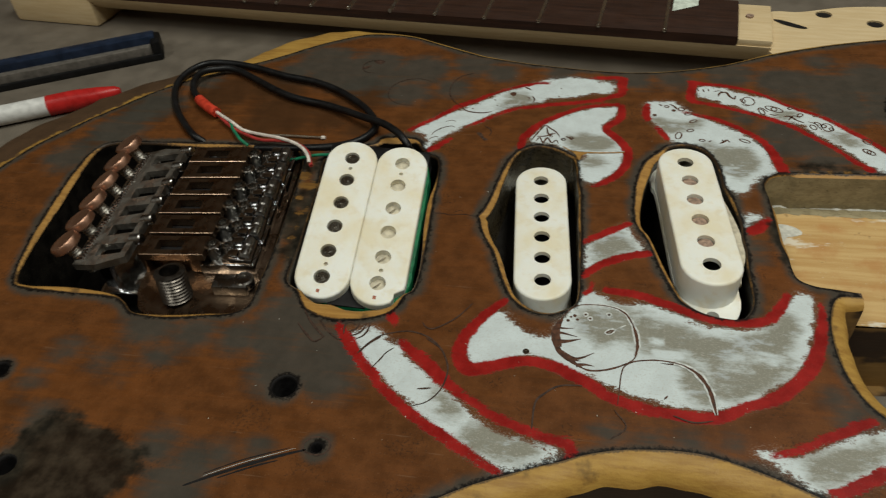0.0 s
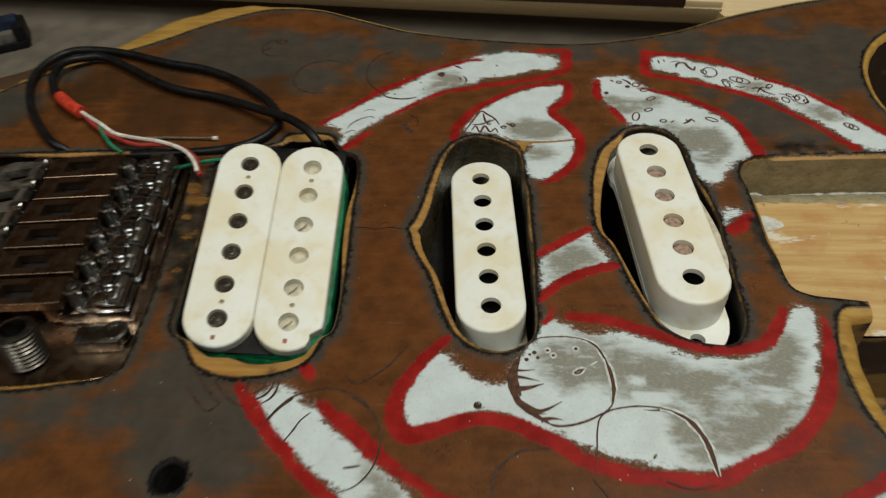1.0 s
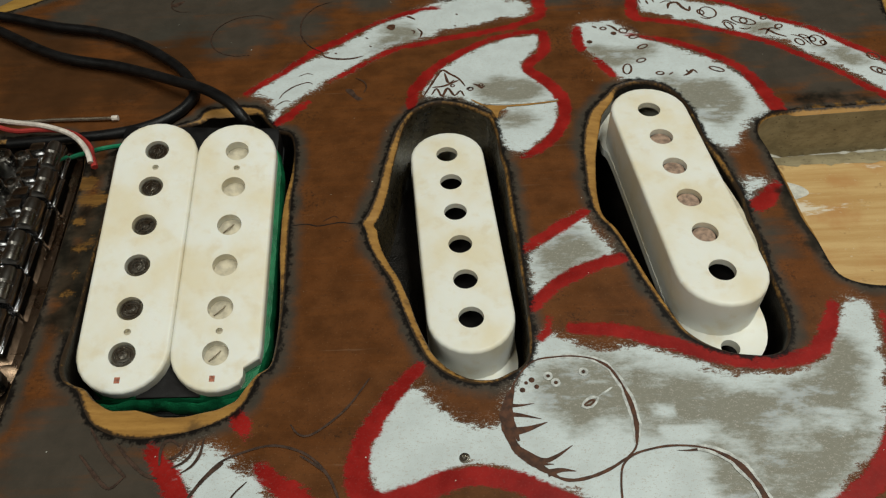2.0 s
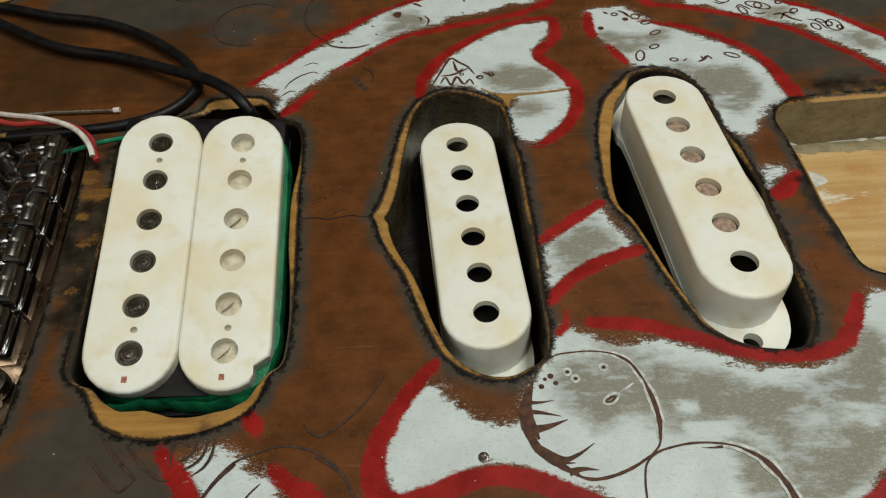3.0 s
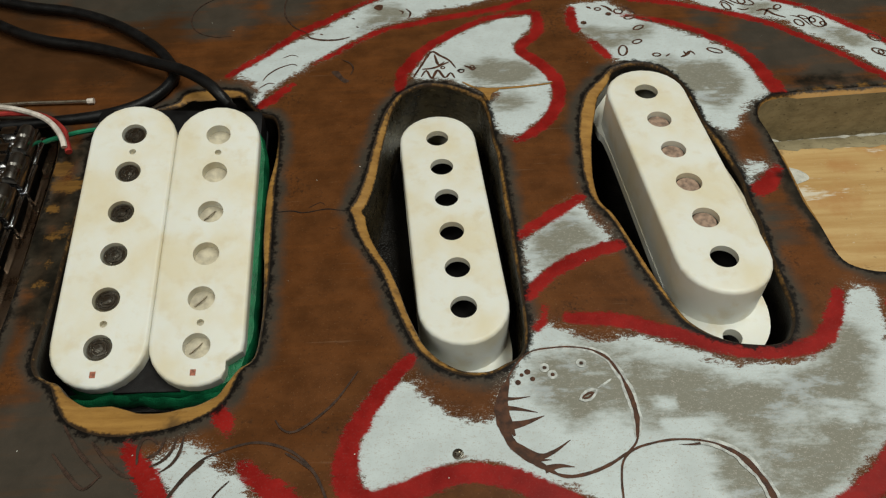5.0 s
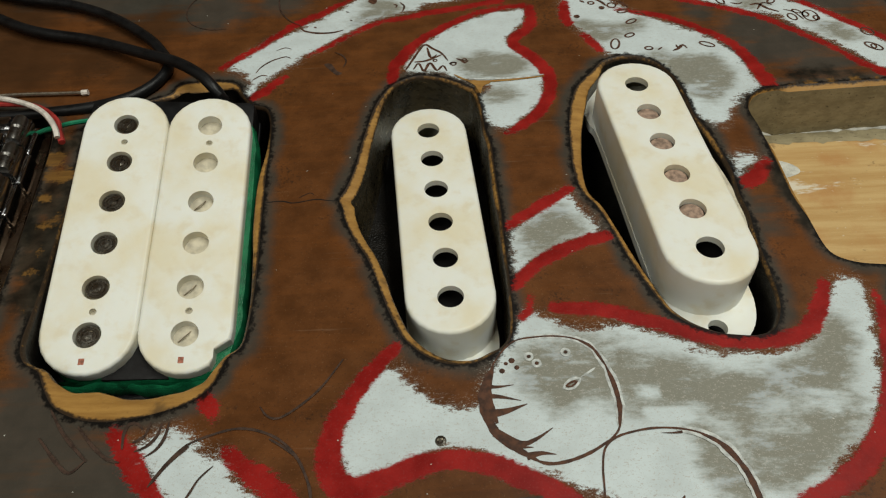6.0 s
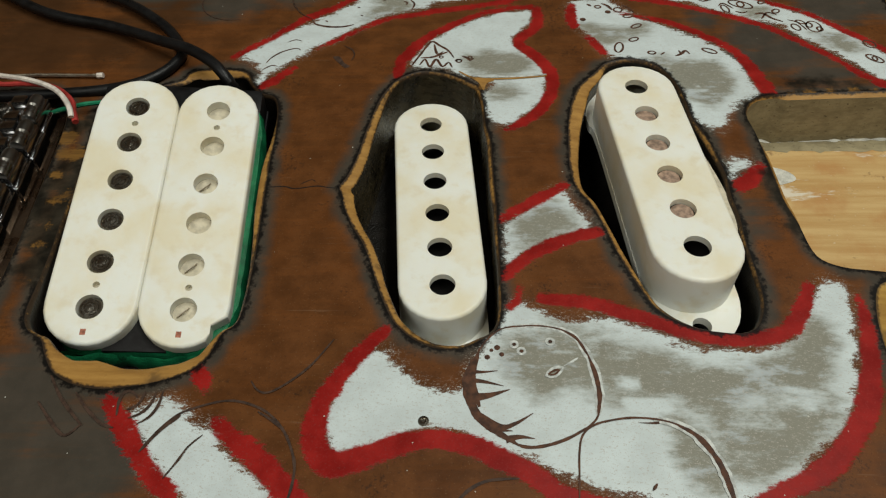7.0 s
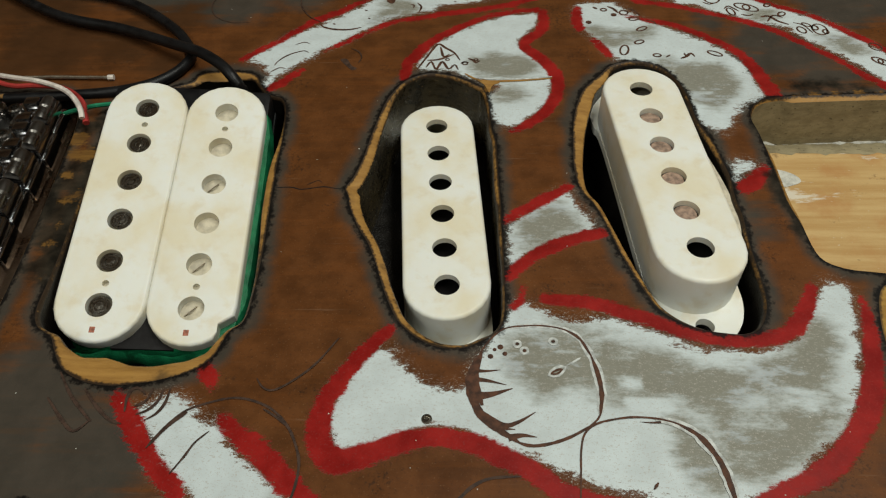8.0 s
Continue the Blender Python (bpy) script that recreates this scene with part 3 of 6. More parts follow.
ROUND_HOLES = [(circle(-45.9, -78.6, 3.9, 28), 0.7), (circle(-31.0, -96.6, 1.7, 20), 0.5), (circle(-112.6, -112, 3.2, 24), 0.7), (circle(-134, -83, 3.0, 20), 0.5)]
CUTS = [HUMBUCKER_CUT, MIDDLE_CUT, NECK_CUT, TREMOLO_CUT]

# ---------------------------------------------------------------- painted patches: white shape, red strokes (x, y, half width), worn areas, raggedness
PATCHES = [
    dict(label="white painted arc with red border and inked scribbles", fray=1.5,
         white=[(-27.3, 37.0), (-25.5, 41.4), (-23.0, 44.9), (-20.7, 48.2), (-16.5, 52.0), (-13.2, 55.9), (-9.5, 58.5), (-6.3, 61.8), (-1.4, 65.9),
                (3.6, 70.0), (8.7, 72.8), (13.1, 74.0), (18.4, 76.8), (23.8, 79.0), (29.2, 80.5), (34.6, 82.1), (40.1, 83.7), (45.6, 85.3), (46.4, 88.6),
                (43.4, 91.6), (38.0, 93.7), (32.5, 95.2), (26.9, 94.9), (20.4, 93.6), (13.9, 91.0), (10.2, 87.9), (6.6, 85.4), (1.2, 83.2), (-3.0, 78.6),
                (-7.3, 75.7), (-10.6, 72.2), (-14.7, 68.5), (-18.7, 65.2), (-22.8, 63.1), (-26.6, 59.0), (-30.2, 55.0), (-33.0, 51.3), (-30.2, 48.2),
                (-27.2, 45.4), (-27.3, 40.8)],
         red=[[(-35.9, 50.4, 0.8), (-32.6, 54.1, 0.9), (-28.2, 58.3, 0.9), (-23.7, 63.2, 1.0), (-19.1, 68.8, 1.2), (-15.0, 72.2, 1.2), (-10.0, 75.6, 1.1),
                (-4.9, 80.3, 0.7), (0.3, 83.9, 0.7), (5.7, 86.8, 0.7), (11.1, 89.2, 0.9), (18.5, 90.7, 0.6)],
              [(35.3, 95.3, 0.4), (42.8, 95.8, 1.1), (48.7, 95.7, 1.7), (49.3, 90.4, 1.8), (48.5, 82.8, 1.6), (45.2, 80.7, 1.2), (39.7, 77.9, 1.1),
                (32.5, 75.8, 1.1), (25.4, 74.1, 1.1), (18.4, 72.7, 1.1), (13.2, 70.9, 0.9), (7.9, 69.7, 0.9), (2.8, 67.4, 0.9), (-2.2, 63.5, 0.9),
                (-7.0, 59.5, 0.7), (-11.0, 56.1, 0.5), (-14.1, 53.8, 0.3)],
              [(-18.2, 45.7, 0.5), (-20.4, 43.0, 1.1), (-22.4, 40.3, 1.3), (-25.7, 36.9, 1.0)]],
         grey=[[(-0.8, 70.6), (3.4, 75.6), (7.8, 76.3), (8.7, 73.7), (3.5, 71.6), (-0.7, 68.2)],
               [(2.3, 80.5), (8.6, 80.0), (10.4, 76.1), (5.2, 74.6)]]),
    dict(label="white painted hook shape with red border and worn grey spots", fray=1.2,
         white=[(13.9, 47.0), (15.8, 52.2), (18.3, 57.6), (21.7, 60.9), (26.0, 64.7), (31.3, 68.2), (36.6, 70.9), (41.9, 72.1), (46.6, 72.4), (46.4, 68.1),
                (44.8, 64.6), (41.9, 61.0), (40.3, 57.4), (42.2, 53.4), (44.7, 50.5), (47.2, 46.9), (48.7, 42.9), (48.6, 37.3), (47.3, 31.8), (44.6, 27.3),
                (41.3, 24.0), (38.1, 21.5), (35.7, 22.5), (33.9, 25.5), (32.6, 28.6), (31.4, 31.5), (32.9, 34.3), (35.7, 37.1), (34.0, 39.4), (29.3, 40.9),
                (26.2, 42.1), (23.1, 44.1), (18.3, 44.9)],
         red=[[(10.0, 40.5, 0.8), (10.6, 47.7, 1.5), (13.3, 52.9, 1.5), (16.6, 58.3, 1.3), (20.9, 62.7, 1.2), (27.0, 67.6, 1.0), (34.1, 71.7, 0.9),
                (41.2, 73.7, 0.9), (47.3, 74.5, 0.9)],
              [(48.8, 73.4, 1.2), (48.7, 67.3, 1.5), (46.7, 62.2, 1.5), (43.4, 58.9, 1.5), (42.8, 55.3, 1.3), (45.3, 52.1, 1.5), (48.1, 47.9, 1.6),
                (50.3, 42.5, 1.6), (50.4, 36.3, 1.4), (48.1, 29.4, 1.4), (44.8, 24.7, 1.3), (41.0, 21.3, 1.0), (37.9, 19.3, 0.6)]],
         grey=[[(29.7, 49.8), (35.5, 51.1), (42.6, 49.3), (45.7, 44.4), (40.5, 42.3), (32.6, 43.0), (29.8, 45.3)],
               [(34.5, 34.7), (37.7, 36.2), (41.5, 35.3), (40.5, 32.7), (35.9, 32.2)]]),
    dict(label="white painted wing shape with red border and worn grey spots", fray=1.4,
         white=[(58.7, 74.6), (61.6, 77.0), (66.9, 77.5), (71.1, 76.3), (73.9, 72.3), (78.1, 67.2), (82.6, 64.5), (87.0, 61.6), (91.3, 58.4), (95.2, 54.5),
                (98.1, 50.2), (100.6, 44.8), (101.9, 38.3), (101.8, 32.7), (98.2, 30.3), (95.3, 28.1), (92.0, 23.7), (89.3, 18.9), (86.7, 19.9), (85.2, 22.9),
                (84.5, 25.9), (84.1, 28.7), (83.5, 31.5), (83.0, 34.7), (82.3, 38.4), (81.1, 41.5), (78.7, 44.8), (75.9, 46.8), (73.0, 48.0), (69.2, 49.6),
                (66.3, 51.4), (65.0, 55.3), (61.9, 60.6), (60.0, 65.1), (58.8, 69.7)],
         red=[[(59.0, 74.6, 1.2), (58.3, 68.8, 1.4), (58.7, 63.7, 1.0)],
              [(62.0, 58.9, 0.7), (63.7, 55.4, 1.1), (65.4, 51.4, 1.0)],
              [(71.2, 71.6, 0.3), (76.8, 69.1, 0.7), (83.1, 66.8, 1.0), (89.0, 63.2, 1.0), (94.5, 58.5, 1.1), (99.6, 52.9, 1.3), (102.5, 46.0, 1.5),
                (103.9, 39.0, 1.8), (105.0, 33.2, 1.8)]],
         grey=[[(83.3, 44.2), (88.4, 46.0), (94.6, 45.7), (96.0, 40.2), (96.5, 36.4), (93.0, 31.7), (89.1, 29.8), (85.2, 32.2), (82.7, 37.9)],
               [(61.7, 65.0), (65.8, 63.8), (72.1, 62.0), (77.6, 64.5), (79.2, 62.4), (73.2, 58.7), (66.3, 56.3), (62.8, 60.8)],
               [(78.3, 46.9), (81.7, 47.8), (82.1, 46.1), (78.8, 45.5)]]),
    dict(label="long white painted arc with red border and inked scribbles", fray=1.3,
         white=[(80.4, 89.5), (84.3, 90.9), (90.3, 89.4), (95.8, 85.9), (102.3, 83.4), (107.2, 81.8), (112.0, 77.2), (117.0, 73.7), (121.3, 71.2),
                (125.5, 68.5), (129.2, 64.6), (132.4, 59.8), (135.7, 55.6), (138.7, 51.0), (140.9, 47.0), (146.7, 40.2), (151.0, 36.5), (146.5, 34.8),
                (139.3, 35.2), (135.4, 38.7), (133.4, 41.3), (130.5, 45.9), (127.3, 50.1), (124.1, 54.4), (120.7, 58.8), (117.9, 62.8), (114.4, 65.0),
                (110.0, 66.8), (105.6, 69.2), (101.2, 72.0), (96.7, 74.5), (91.2, 77.1), (85.8, 80.4), (81.7, 82.0), (79.5, 84.5)],
         red=[[(76.8, 94.6, 0.7), (78.8, 93.7, 1.6), (84.6, 92.6, 1.1), (91.7, 91.4, 0.9), (100.0, 88.3, 0.7), (106.1, 84.5, 0.7), (111.7, 79.2, 0.7),
                (117.4, 74.9, 0.8), (123.1, 71.4, 0.8), (128.2, 66.5, 0.8), (132.8, 60.9, 1.0), (137.3, 55.8, 0.9), (141.3, 50.5, 1.1), (146.0, 44.5, 1.5),
                (151.0, 39.0, 1.5)],
              [(78.5, 93.1, 1.4), (77.2, 86.6, 1.6), (76.6, 79.8, 1.6), (79.3, 78.3, 1.0), (83.4, 77.0, 0.9), (89.9, 75.0, 0.9), (96.1, 72.0, 0.8),
                (102.2, 69.2, 0.8), (108.0, 65.8, 1.0), (113.5, 61.9, 1.0), (117.2, 57.9, 1.0), (120.7, 53.8, 0.9), (124.2, 50.0, 0.9), (127.4, 45.8, 0.9),
                (130.3, 41.2, 1.0), (133.4, 37.3, 1.0), (134.3, 36.6, 1.6)]],
         grey=[[(125.5, 58.5), (130.2, 58.2), (133.6, 54.3), (131.4, 52.5), (127.4, 54.7)],
               [(110.0, 72.9), (114.5, 71.1), (112.0, 68.2), (108.3, 70.0)]]),
    dict(label="small white painted square with red border, worn grey", fray=1.1,
         white=[(36.8, -12.3), (43, -7), (49.2, -1.8), (51.5, -7), (53.8, -13.1), (46.9, -15.6), (39.5, -19.6), (36.8, -22.7), (36.3, -17)],
         red=[[(35.6, -10.6, 0.9), (42.7, -5.4, 1.2), (50.0, -0.2, 0.9)], [(35.6, -26.5, 1.0), (38.5, -23.4, 1.2), (43.1, -19.8, 1.4), (49.3, -16.4, 1.4),
                (56.1, -14.4, 1.2)]],
         grey=[[(39.9, -11.5), (47.6, -6.3), (49.5, -13.1), (39.6, -18.0)]]),
    dict(label="large white painted blade shape with red border, worn grey", fray=1.15,
         white=[(34.7, -38.1), (36.1, -35.1), (37.8, -33.7), (40.5, -34.8), (43.0, -36.3), (48.0, -37.6), (51.9, -36.9), (56.2, -37.2), (60.3, -38.8),
                (64.3, -40.7), (68.1, -42.7), (73.1, -44.1), (78.2, -44.5), (82.5, -43.7), (87.0, -42.3), (89.9, -40.5), (92.1, -37.2), (94.8, -33.6),
                (97.4, -30.4), (99.3, -28.2), (100.9, -27.9), (102.0, -30.3), (101.7, -34.5), (100.7, -39.8), (99.5, -44.8), (98.1, -49.6), (96.1, -53.6),
                (93.6, -57.5), (90.6, -60.9), (87.2, -63.7), (83.2, -66.3), (84.1, -67.7), (77.9, -70.7), (72.0, -72.5), (64.8, -72.9), (57.7, -72.0),
                (50.5, -70.3), (44.6, -68.3), (37.1, -65.1), (31.8, -63.7), (27.9, -61.1), (24.9, -60.4), (21.0, -60.3), (16.6, -61.2), (13.2, -62.9),
                (9.4, -64.0), (5.6, -64.8), (4.5, -61.9), (3.4, -58.7), (3.5, -55.3), (4.5, -52.1), (6.3, -48.9), (8.1, -46.4), (10.4, -44.4), (12.8, -44.6),
                (14.6, -47.2), (16.9, -49.8), (19.6, -52.0), (23.7, -53.0), (27.0, -52.7), (28.6, -49.2), (29.9, -45.7), (32.1, -41.9)],
         red=[[(12.6, -39.2, 0.8), (9.9, -42.6, 1.3), (7.5, -45.7, 1.4), (5.2, -49.0, 1.5), (3.1, -53.0, 1.7), (1.7, -56.5, 1.7), (1.3, -59.8, 1.9),
                (1.6, -63.0, 2.1), (3.3, -65.9, 2.1), (6.3, -66.9, 2.1), (9.6, -65.7, 1.9), (13.4, -64.4, 1.8), (17.2, -62.9, 1.8), (21.0, -62.2, 1.8),
                (25.0, -62.4, 1.8), (29.8, -63.7, 1.7), (34.6, -66.1, 1.7), (39.2, -68.4, 1.6), (43.1, -71.5, 1.5), (50.3, -74.1, 1.6), (57.5, -75.3, 1.6),
                (64.6, -75.7, 1.6), (71.7, -75.1, 1.6), (80.2, -70.4, 1.4), (84.4, -68.5, 1.6), (88.7, -65.7, 1.7), (92.6, -62.3, 1.7), (96.0, -58.2, 1.7),
                (98.8, -53.6, 1.8), (101.0, -48.4, 1.6), (102.8, -42.3, 1.3), (104.3, -36.5, 1.1), (104.6, -31.7, 0.5)],
              [(42.9, -32.1, 1.0), (46.8, -32.4, 1.3), (51.2, -32.9, 1.4), (55.5, -34.3, 1.4), (60.7, -36.3, 1.4), (65.7, -38.5, 1.3), (70.7, -40.3, 1.3),
                (75.8, -41.4, 1.4), (81.0, -41.5, 1.4), (86.4, -40.8, 1.4), (89.5, -39.1, 1.5), (92.0, -35.9, 1.4), (94.2, -32.1, 1.2), (96.0, -28.5, 0.9)],
              [(36.4, -34.3, 0.6), (37.9, -32.2, 0.7), (38.6, -29.6, 0.5)]],
         grey=[[(52.6, -42.5), (57.5, -43.5), (61.5, -44.9), (66.4, -46.6), (72.2, -48.1), (77.3, -48.2), (83.8, -46.8), (89.7, -43.0), (93.5, -37.9),
                (94.9, -38.5), (94.4, -43.6), (93.4, -48.5), (90.8, -52.0), (84.9, -53.8), (78.9, -53.8), (73.6, -55.6), (68.7, -55.6), (64.5, -54.0),
                (60.1, -53.5), (55.1, -53.9), (52.3, -52.4)],
               [(35.3, -43.2), (39.7, -40.5), (44.5, -40.2), (47.6, -42.3), (49.9, -45.5), (50.4, -52.5), (45.2, -51.9), (41.1, -52.6), (37.2, -49.3),
                (35.2, -47.3)],
               [(64.7, -58.4), (67.0, -61.6), (69.0, -65.7), (69.7, -70.0), (66.8, -69.6), (64.6, -64.2)],
               [(73.6, -55.6), (79.6, -54.9), (86.2, -56.0), (91.9, -53.1), (91.8, -56.4), (86.4, -61.8), (79.9, -65.0), (74.5, -68.0), (72.2, -66.1),
                (72.1, -59.9)],
               [(43.6, -37.6), (47.4, -38.2), (52.6, -40.2), (51.4, -41.5), (47.8, -39.6)]]),
    dict(label="white painted band with red border, scratched and faded", fray=1.6,
         white=[(-32.2, -58.3), (-30.2, -56.6), (-28.1, -55.8), (-26.3, -54.8), (-23.1, -56.8), (-20.9, -59.2), (-17.7, -59.9), (-15.2, -62.2),
                (-13.6, -64.8), (-11.1, -66.9), (-8.7, -69.1), (-6.1, -70.5), (-3.7, -71.8), (-3.2, -73.0), (1.2, -76.6), (6.2, -80.4), (11.2, -85.1),
                (17.2, -87.6), (23.0, -87.9), (28.7, -89.7), (31.3, -91.4), (26.8, -93.9), (20.7, -97.1), (16.5, -96.7), (12.1, -94.1), (7.6, -92.0),
                (2.8, -88.9), (-2.0, -86.0), (-7.2, -82.0), (-12.5, -78.1), (-18.0, -74.0), (-23.7, -68.3), (-20.1, -71.7), (-23.8, -69.1), (-26.7, -65.8),
                (-28.7, -62.4)],
         red=[[(-36.8, -54.6, 0.8), (-33.9, -58.1, 1.5), (-30.6, -62.2, 1.8), (-27.9, -65.6, 1.2), (-25.3, -68.8, 1.5), (-21.6, -71.7, 1.4),
                (-19.5, -74.5, 1.2), (-13.8, -79.4, 1.4), (-8.4, -83.7, 1.3), (-3.4, -86.8, 1.3), (1.4, -89.3, 1.3), (6.1, -92.1, 1.3), (10.7, -94.8, 1.1),
                (15.2, -97.3, 1.0), (17.5, -98.2, 0.7)],
              [(-15.8, -59.5, 1.0), (-11.2, -63.4, 1.8), (-6.8, -66.5, 1.8), (-3.0, -70.2, 1.9), (1.1, -73.7, 1.2), (5.8, -76.7, 1.2), (12.2, -80.9, 1.2),
                (18.4, -83.5, 1.2), (24.3, -85.6, 1.2), (30.1, -86.9, 1.1), (33.6, -87.6, 1.3), (34.3, -90.0, 1.3), (33.0, -93.2, 1.0)],
              [(-22.5, -47.5, 1.0), (-20.9, -49.9, 1.5), (-19.5, -52.8, 0.7)]],
         grey=[[(13.5, -86.3), (21.5, -87.7), (25.9, -90.2), (19.1, -94.0), (11.9, -92.5), (7.3, -89.4), (9.1, -86.8)],
               [(-3.6, -75.8), (0.5, -77.7), (3.3, -81.4), (0.3, -81.3)]]),
    dict(label="white painted leaf shape with red border, worn grey", fray=1.4,
         white=[(80.1, -84.8), (84.0, -83.9), (87.1, -85.5), (90.5, -84.7), (95.1, -81.7), (99.8, -78.9), (104.3, -76.8), (108.6, -75.6), (113.6, -74.8),
                (118.2, -76.8), (118.2, -82.0), (110.0, -86.4), (102.4, -89.6), (99.4, -91.3), (96.6, -92.5), (92.7, -92.6), (89.1, -91.8), (86.7, -89.7),
                (83.4, -87.3)],
         red=[[(83.2, -84.8, 0.4), (88.2, -83.2, 0.7), (92.6, -81.0, 1.0), (97.2, -78.3, 1.1), (101.9, -75.7, 1.2), (106.6, -73.1, 1.3), (109.3, -71.9, 1.0)],
              [(95.6, -93.7, 1.0), (98.4, -92.6, 1.3), (102.1, -90.5, 1.4), (106.7, -87.6, 1.4), (112.4, -84.7, 1.5), (120.0, -80.2, 1.9)]],
         grey=[[(91.9, -87.3), (95.9, -84.2), (101.7, -81.7), (108.9, -79.4), (111.2, -80.8), (103.3, -85.9), (97.5, -88.6), (92.9, -89.0)]]),
    dict(label="small red and white paint blot", fray=2.0,
         white=[(88.2, 6.9), (90.1, 8.2), (92.1, 7.9), (94.2, 7.5), (93.2, 6.2), (90.4, 5.5), (87.8, 2.3), (89.4, 4.0)],
         red=[[(95.5, 6.6, 0.8), (94.1, 3.7, 1.6), (91.6, 0.7, 2.2), (89.5, -0.7, 1.7)]],
         grey=[]),
]
# slate-grey stained areas and charred areas: x, y, radius
SLATE = ([(-95.3, -61, 8), (-80.6, -61.9, 7), (-66, -63.1, 6), (-53.8, -63.3, 7), (-42.1, -62.7, 10), (-34.4, -66.1, 8), (-35.1, -75.9, 7), (-50.2, -52.6, 6), (-49.1, -67.4, 7), (-87.9, -73, 4),
     (-103.6, -76.4, 4), (-117.5, -73.6, 4), (-94.1, -81.4, 2), (-121.9, -84, 4), (-74.3, -102.4, 6), (-62.1, -105.9, 6), (-56.1, -102.2, 4), (-47, -98.1, 3), (-110.3, -97.6, 5), (-65.9, -110.9, 8),
     (-62.2, 102.7, 14), (-40.5, 98.5, 13), (-78, 91.9, 12), (-42.1, 79.4, 10), (-23.2, 84.9, 7), (-97.7, 96, 8)] +
    [(-161.5, 42.6, 12), (-172.7, 22.3, 10), (-151.8, 64.7, 10), (-141.7, 84.1, 8), (-153.9, 5.7, 7), (-157.8, 55.5, 9), (-15.7, 104.6, 9), (-2.3, 97.8, 7), (22.4, 98.8, 7), (53.8, 95.5, 8),
     (70.4, 96.3, 7), (94.4, 102, 9), (116.5, 96.1, 12), (131.4, 92.3, 13), (150.4, 97.6, 14), (134.1, 75.4, 11), (155.4, 76.5, 14), (131.3, 113.3, 6), (44.2, -85, 5), (53.9, -86.4, 5),
     (63.5, -86.3, 5), (74.7, -83.6, 3), (104.2, -71.7, 4), (101.7, -65, 3)] +
    [(107.5, 58.2, 7), (114.5, 49.5, 9), (120.1, 42.6, 8), (102.9, 47.5, 5), (95.1, 67.8, 3), (-69.8, 92.3, 14), (-86.5, 104.2, 14), (-50.6, 90.9, 10), (88.8, -9.7, 4), (89.4, -13.8, 3),
     (-52.1, -54.8, 11), (-41.8, -62.6, 9), (-42.5, -68.9, 11), (-34, -67.7, 6), (-47.1, -71.9, 10), (-53.5, -61.7, 9)])
# spots of white left standing in the worn grey
CLEAN = [(57.2, -51.2, 2.2, 1.4), (59.6, -55.7, 4.6, 1.8)]
# half-worn bluish clouds
CLOUDS = [(41.8, -41.6, 3.0, 1.1), (45.8, -44.3, 2.4, 1.2), (57.3, -45.2, 4.4, 1.2), (94.7, -35.9, 1.8, 2.2), (88, 34.8, 2.6, 1.6), (78, -58.5, 5, 3), (88, -54, 5, 2.6), (76, -66, 4, 3)]
# scorched and rubbed-through spots beside the bridge
BARE = [(-70.2, 17.3, 2.4), (-66, 11.2, 2), (-69.2, 11.4, 2), (-67.6, 4, 1.2), (-63.1, -2.5, 1.2), (-65.2, -4, 1), (-64.1, -17.5, 0.7), (-63.9, -12.2, 0.6), (-61.9, -27, 0.6), (32.3, 36.6, 0.8),
     (33.5, 36.8, 0.5), (110.5, 33.1, 0.6), (114.8, 33.3, 0.8), (120.6, 33.8, 0.9), (126.3, 34, 0.9), (132, 33.9, 0.9)]
# darker umber areas round the cables
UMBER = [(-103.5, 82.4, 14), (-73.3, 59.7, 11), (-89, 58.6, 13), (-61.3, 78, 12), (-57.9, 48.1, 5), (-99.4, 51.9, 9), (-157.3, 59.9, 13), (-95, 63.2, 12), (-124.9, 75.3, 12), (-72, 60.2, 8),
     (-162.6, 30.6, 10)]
CHAR = [(-103.1, -106.9, 12), (-90.3, -110.3, 12), (-80.9, -107.8, 6), (-94.5, -113.8, 12), (-104, -113.2, 12), (97.5, 19.5, 0.9), (97.8, 15.8, 0.7), (97.4, 2.3, 1.4), (97, -2.2, 2), (97.3, -7.4, 2.4),
     (97.6, -11.9, 2), (96.8, -4.8, 2.5), (115.9, 36.6, 1.6), (121.7, 36.8, 2), (127.3, 36.5, 1.8), (111.4, 35.8, 1.2), (-65.4, 1.2, 5), (-64.1, -7.4, 5), (-63.6, -15.3, 5), (-62.5, -24.2, 4),
     (-68.2, 22.2, 3), (-63.9, 12, 2), (-65.7, 6.5, 3)]


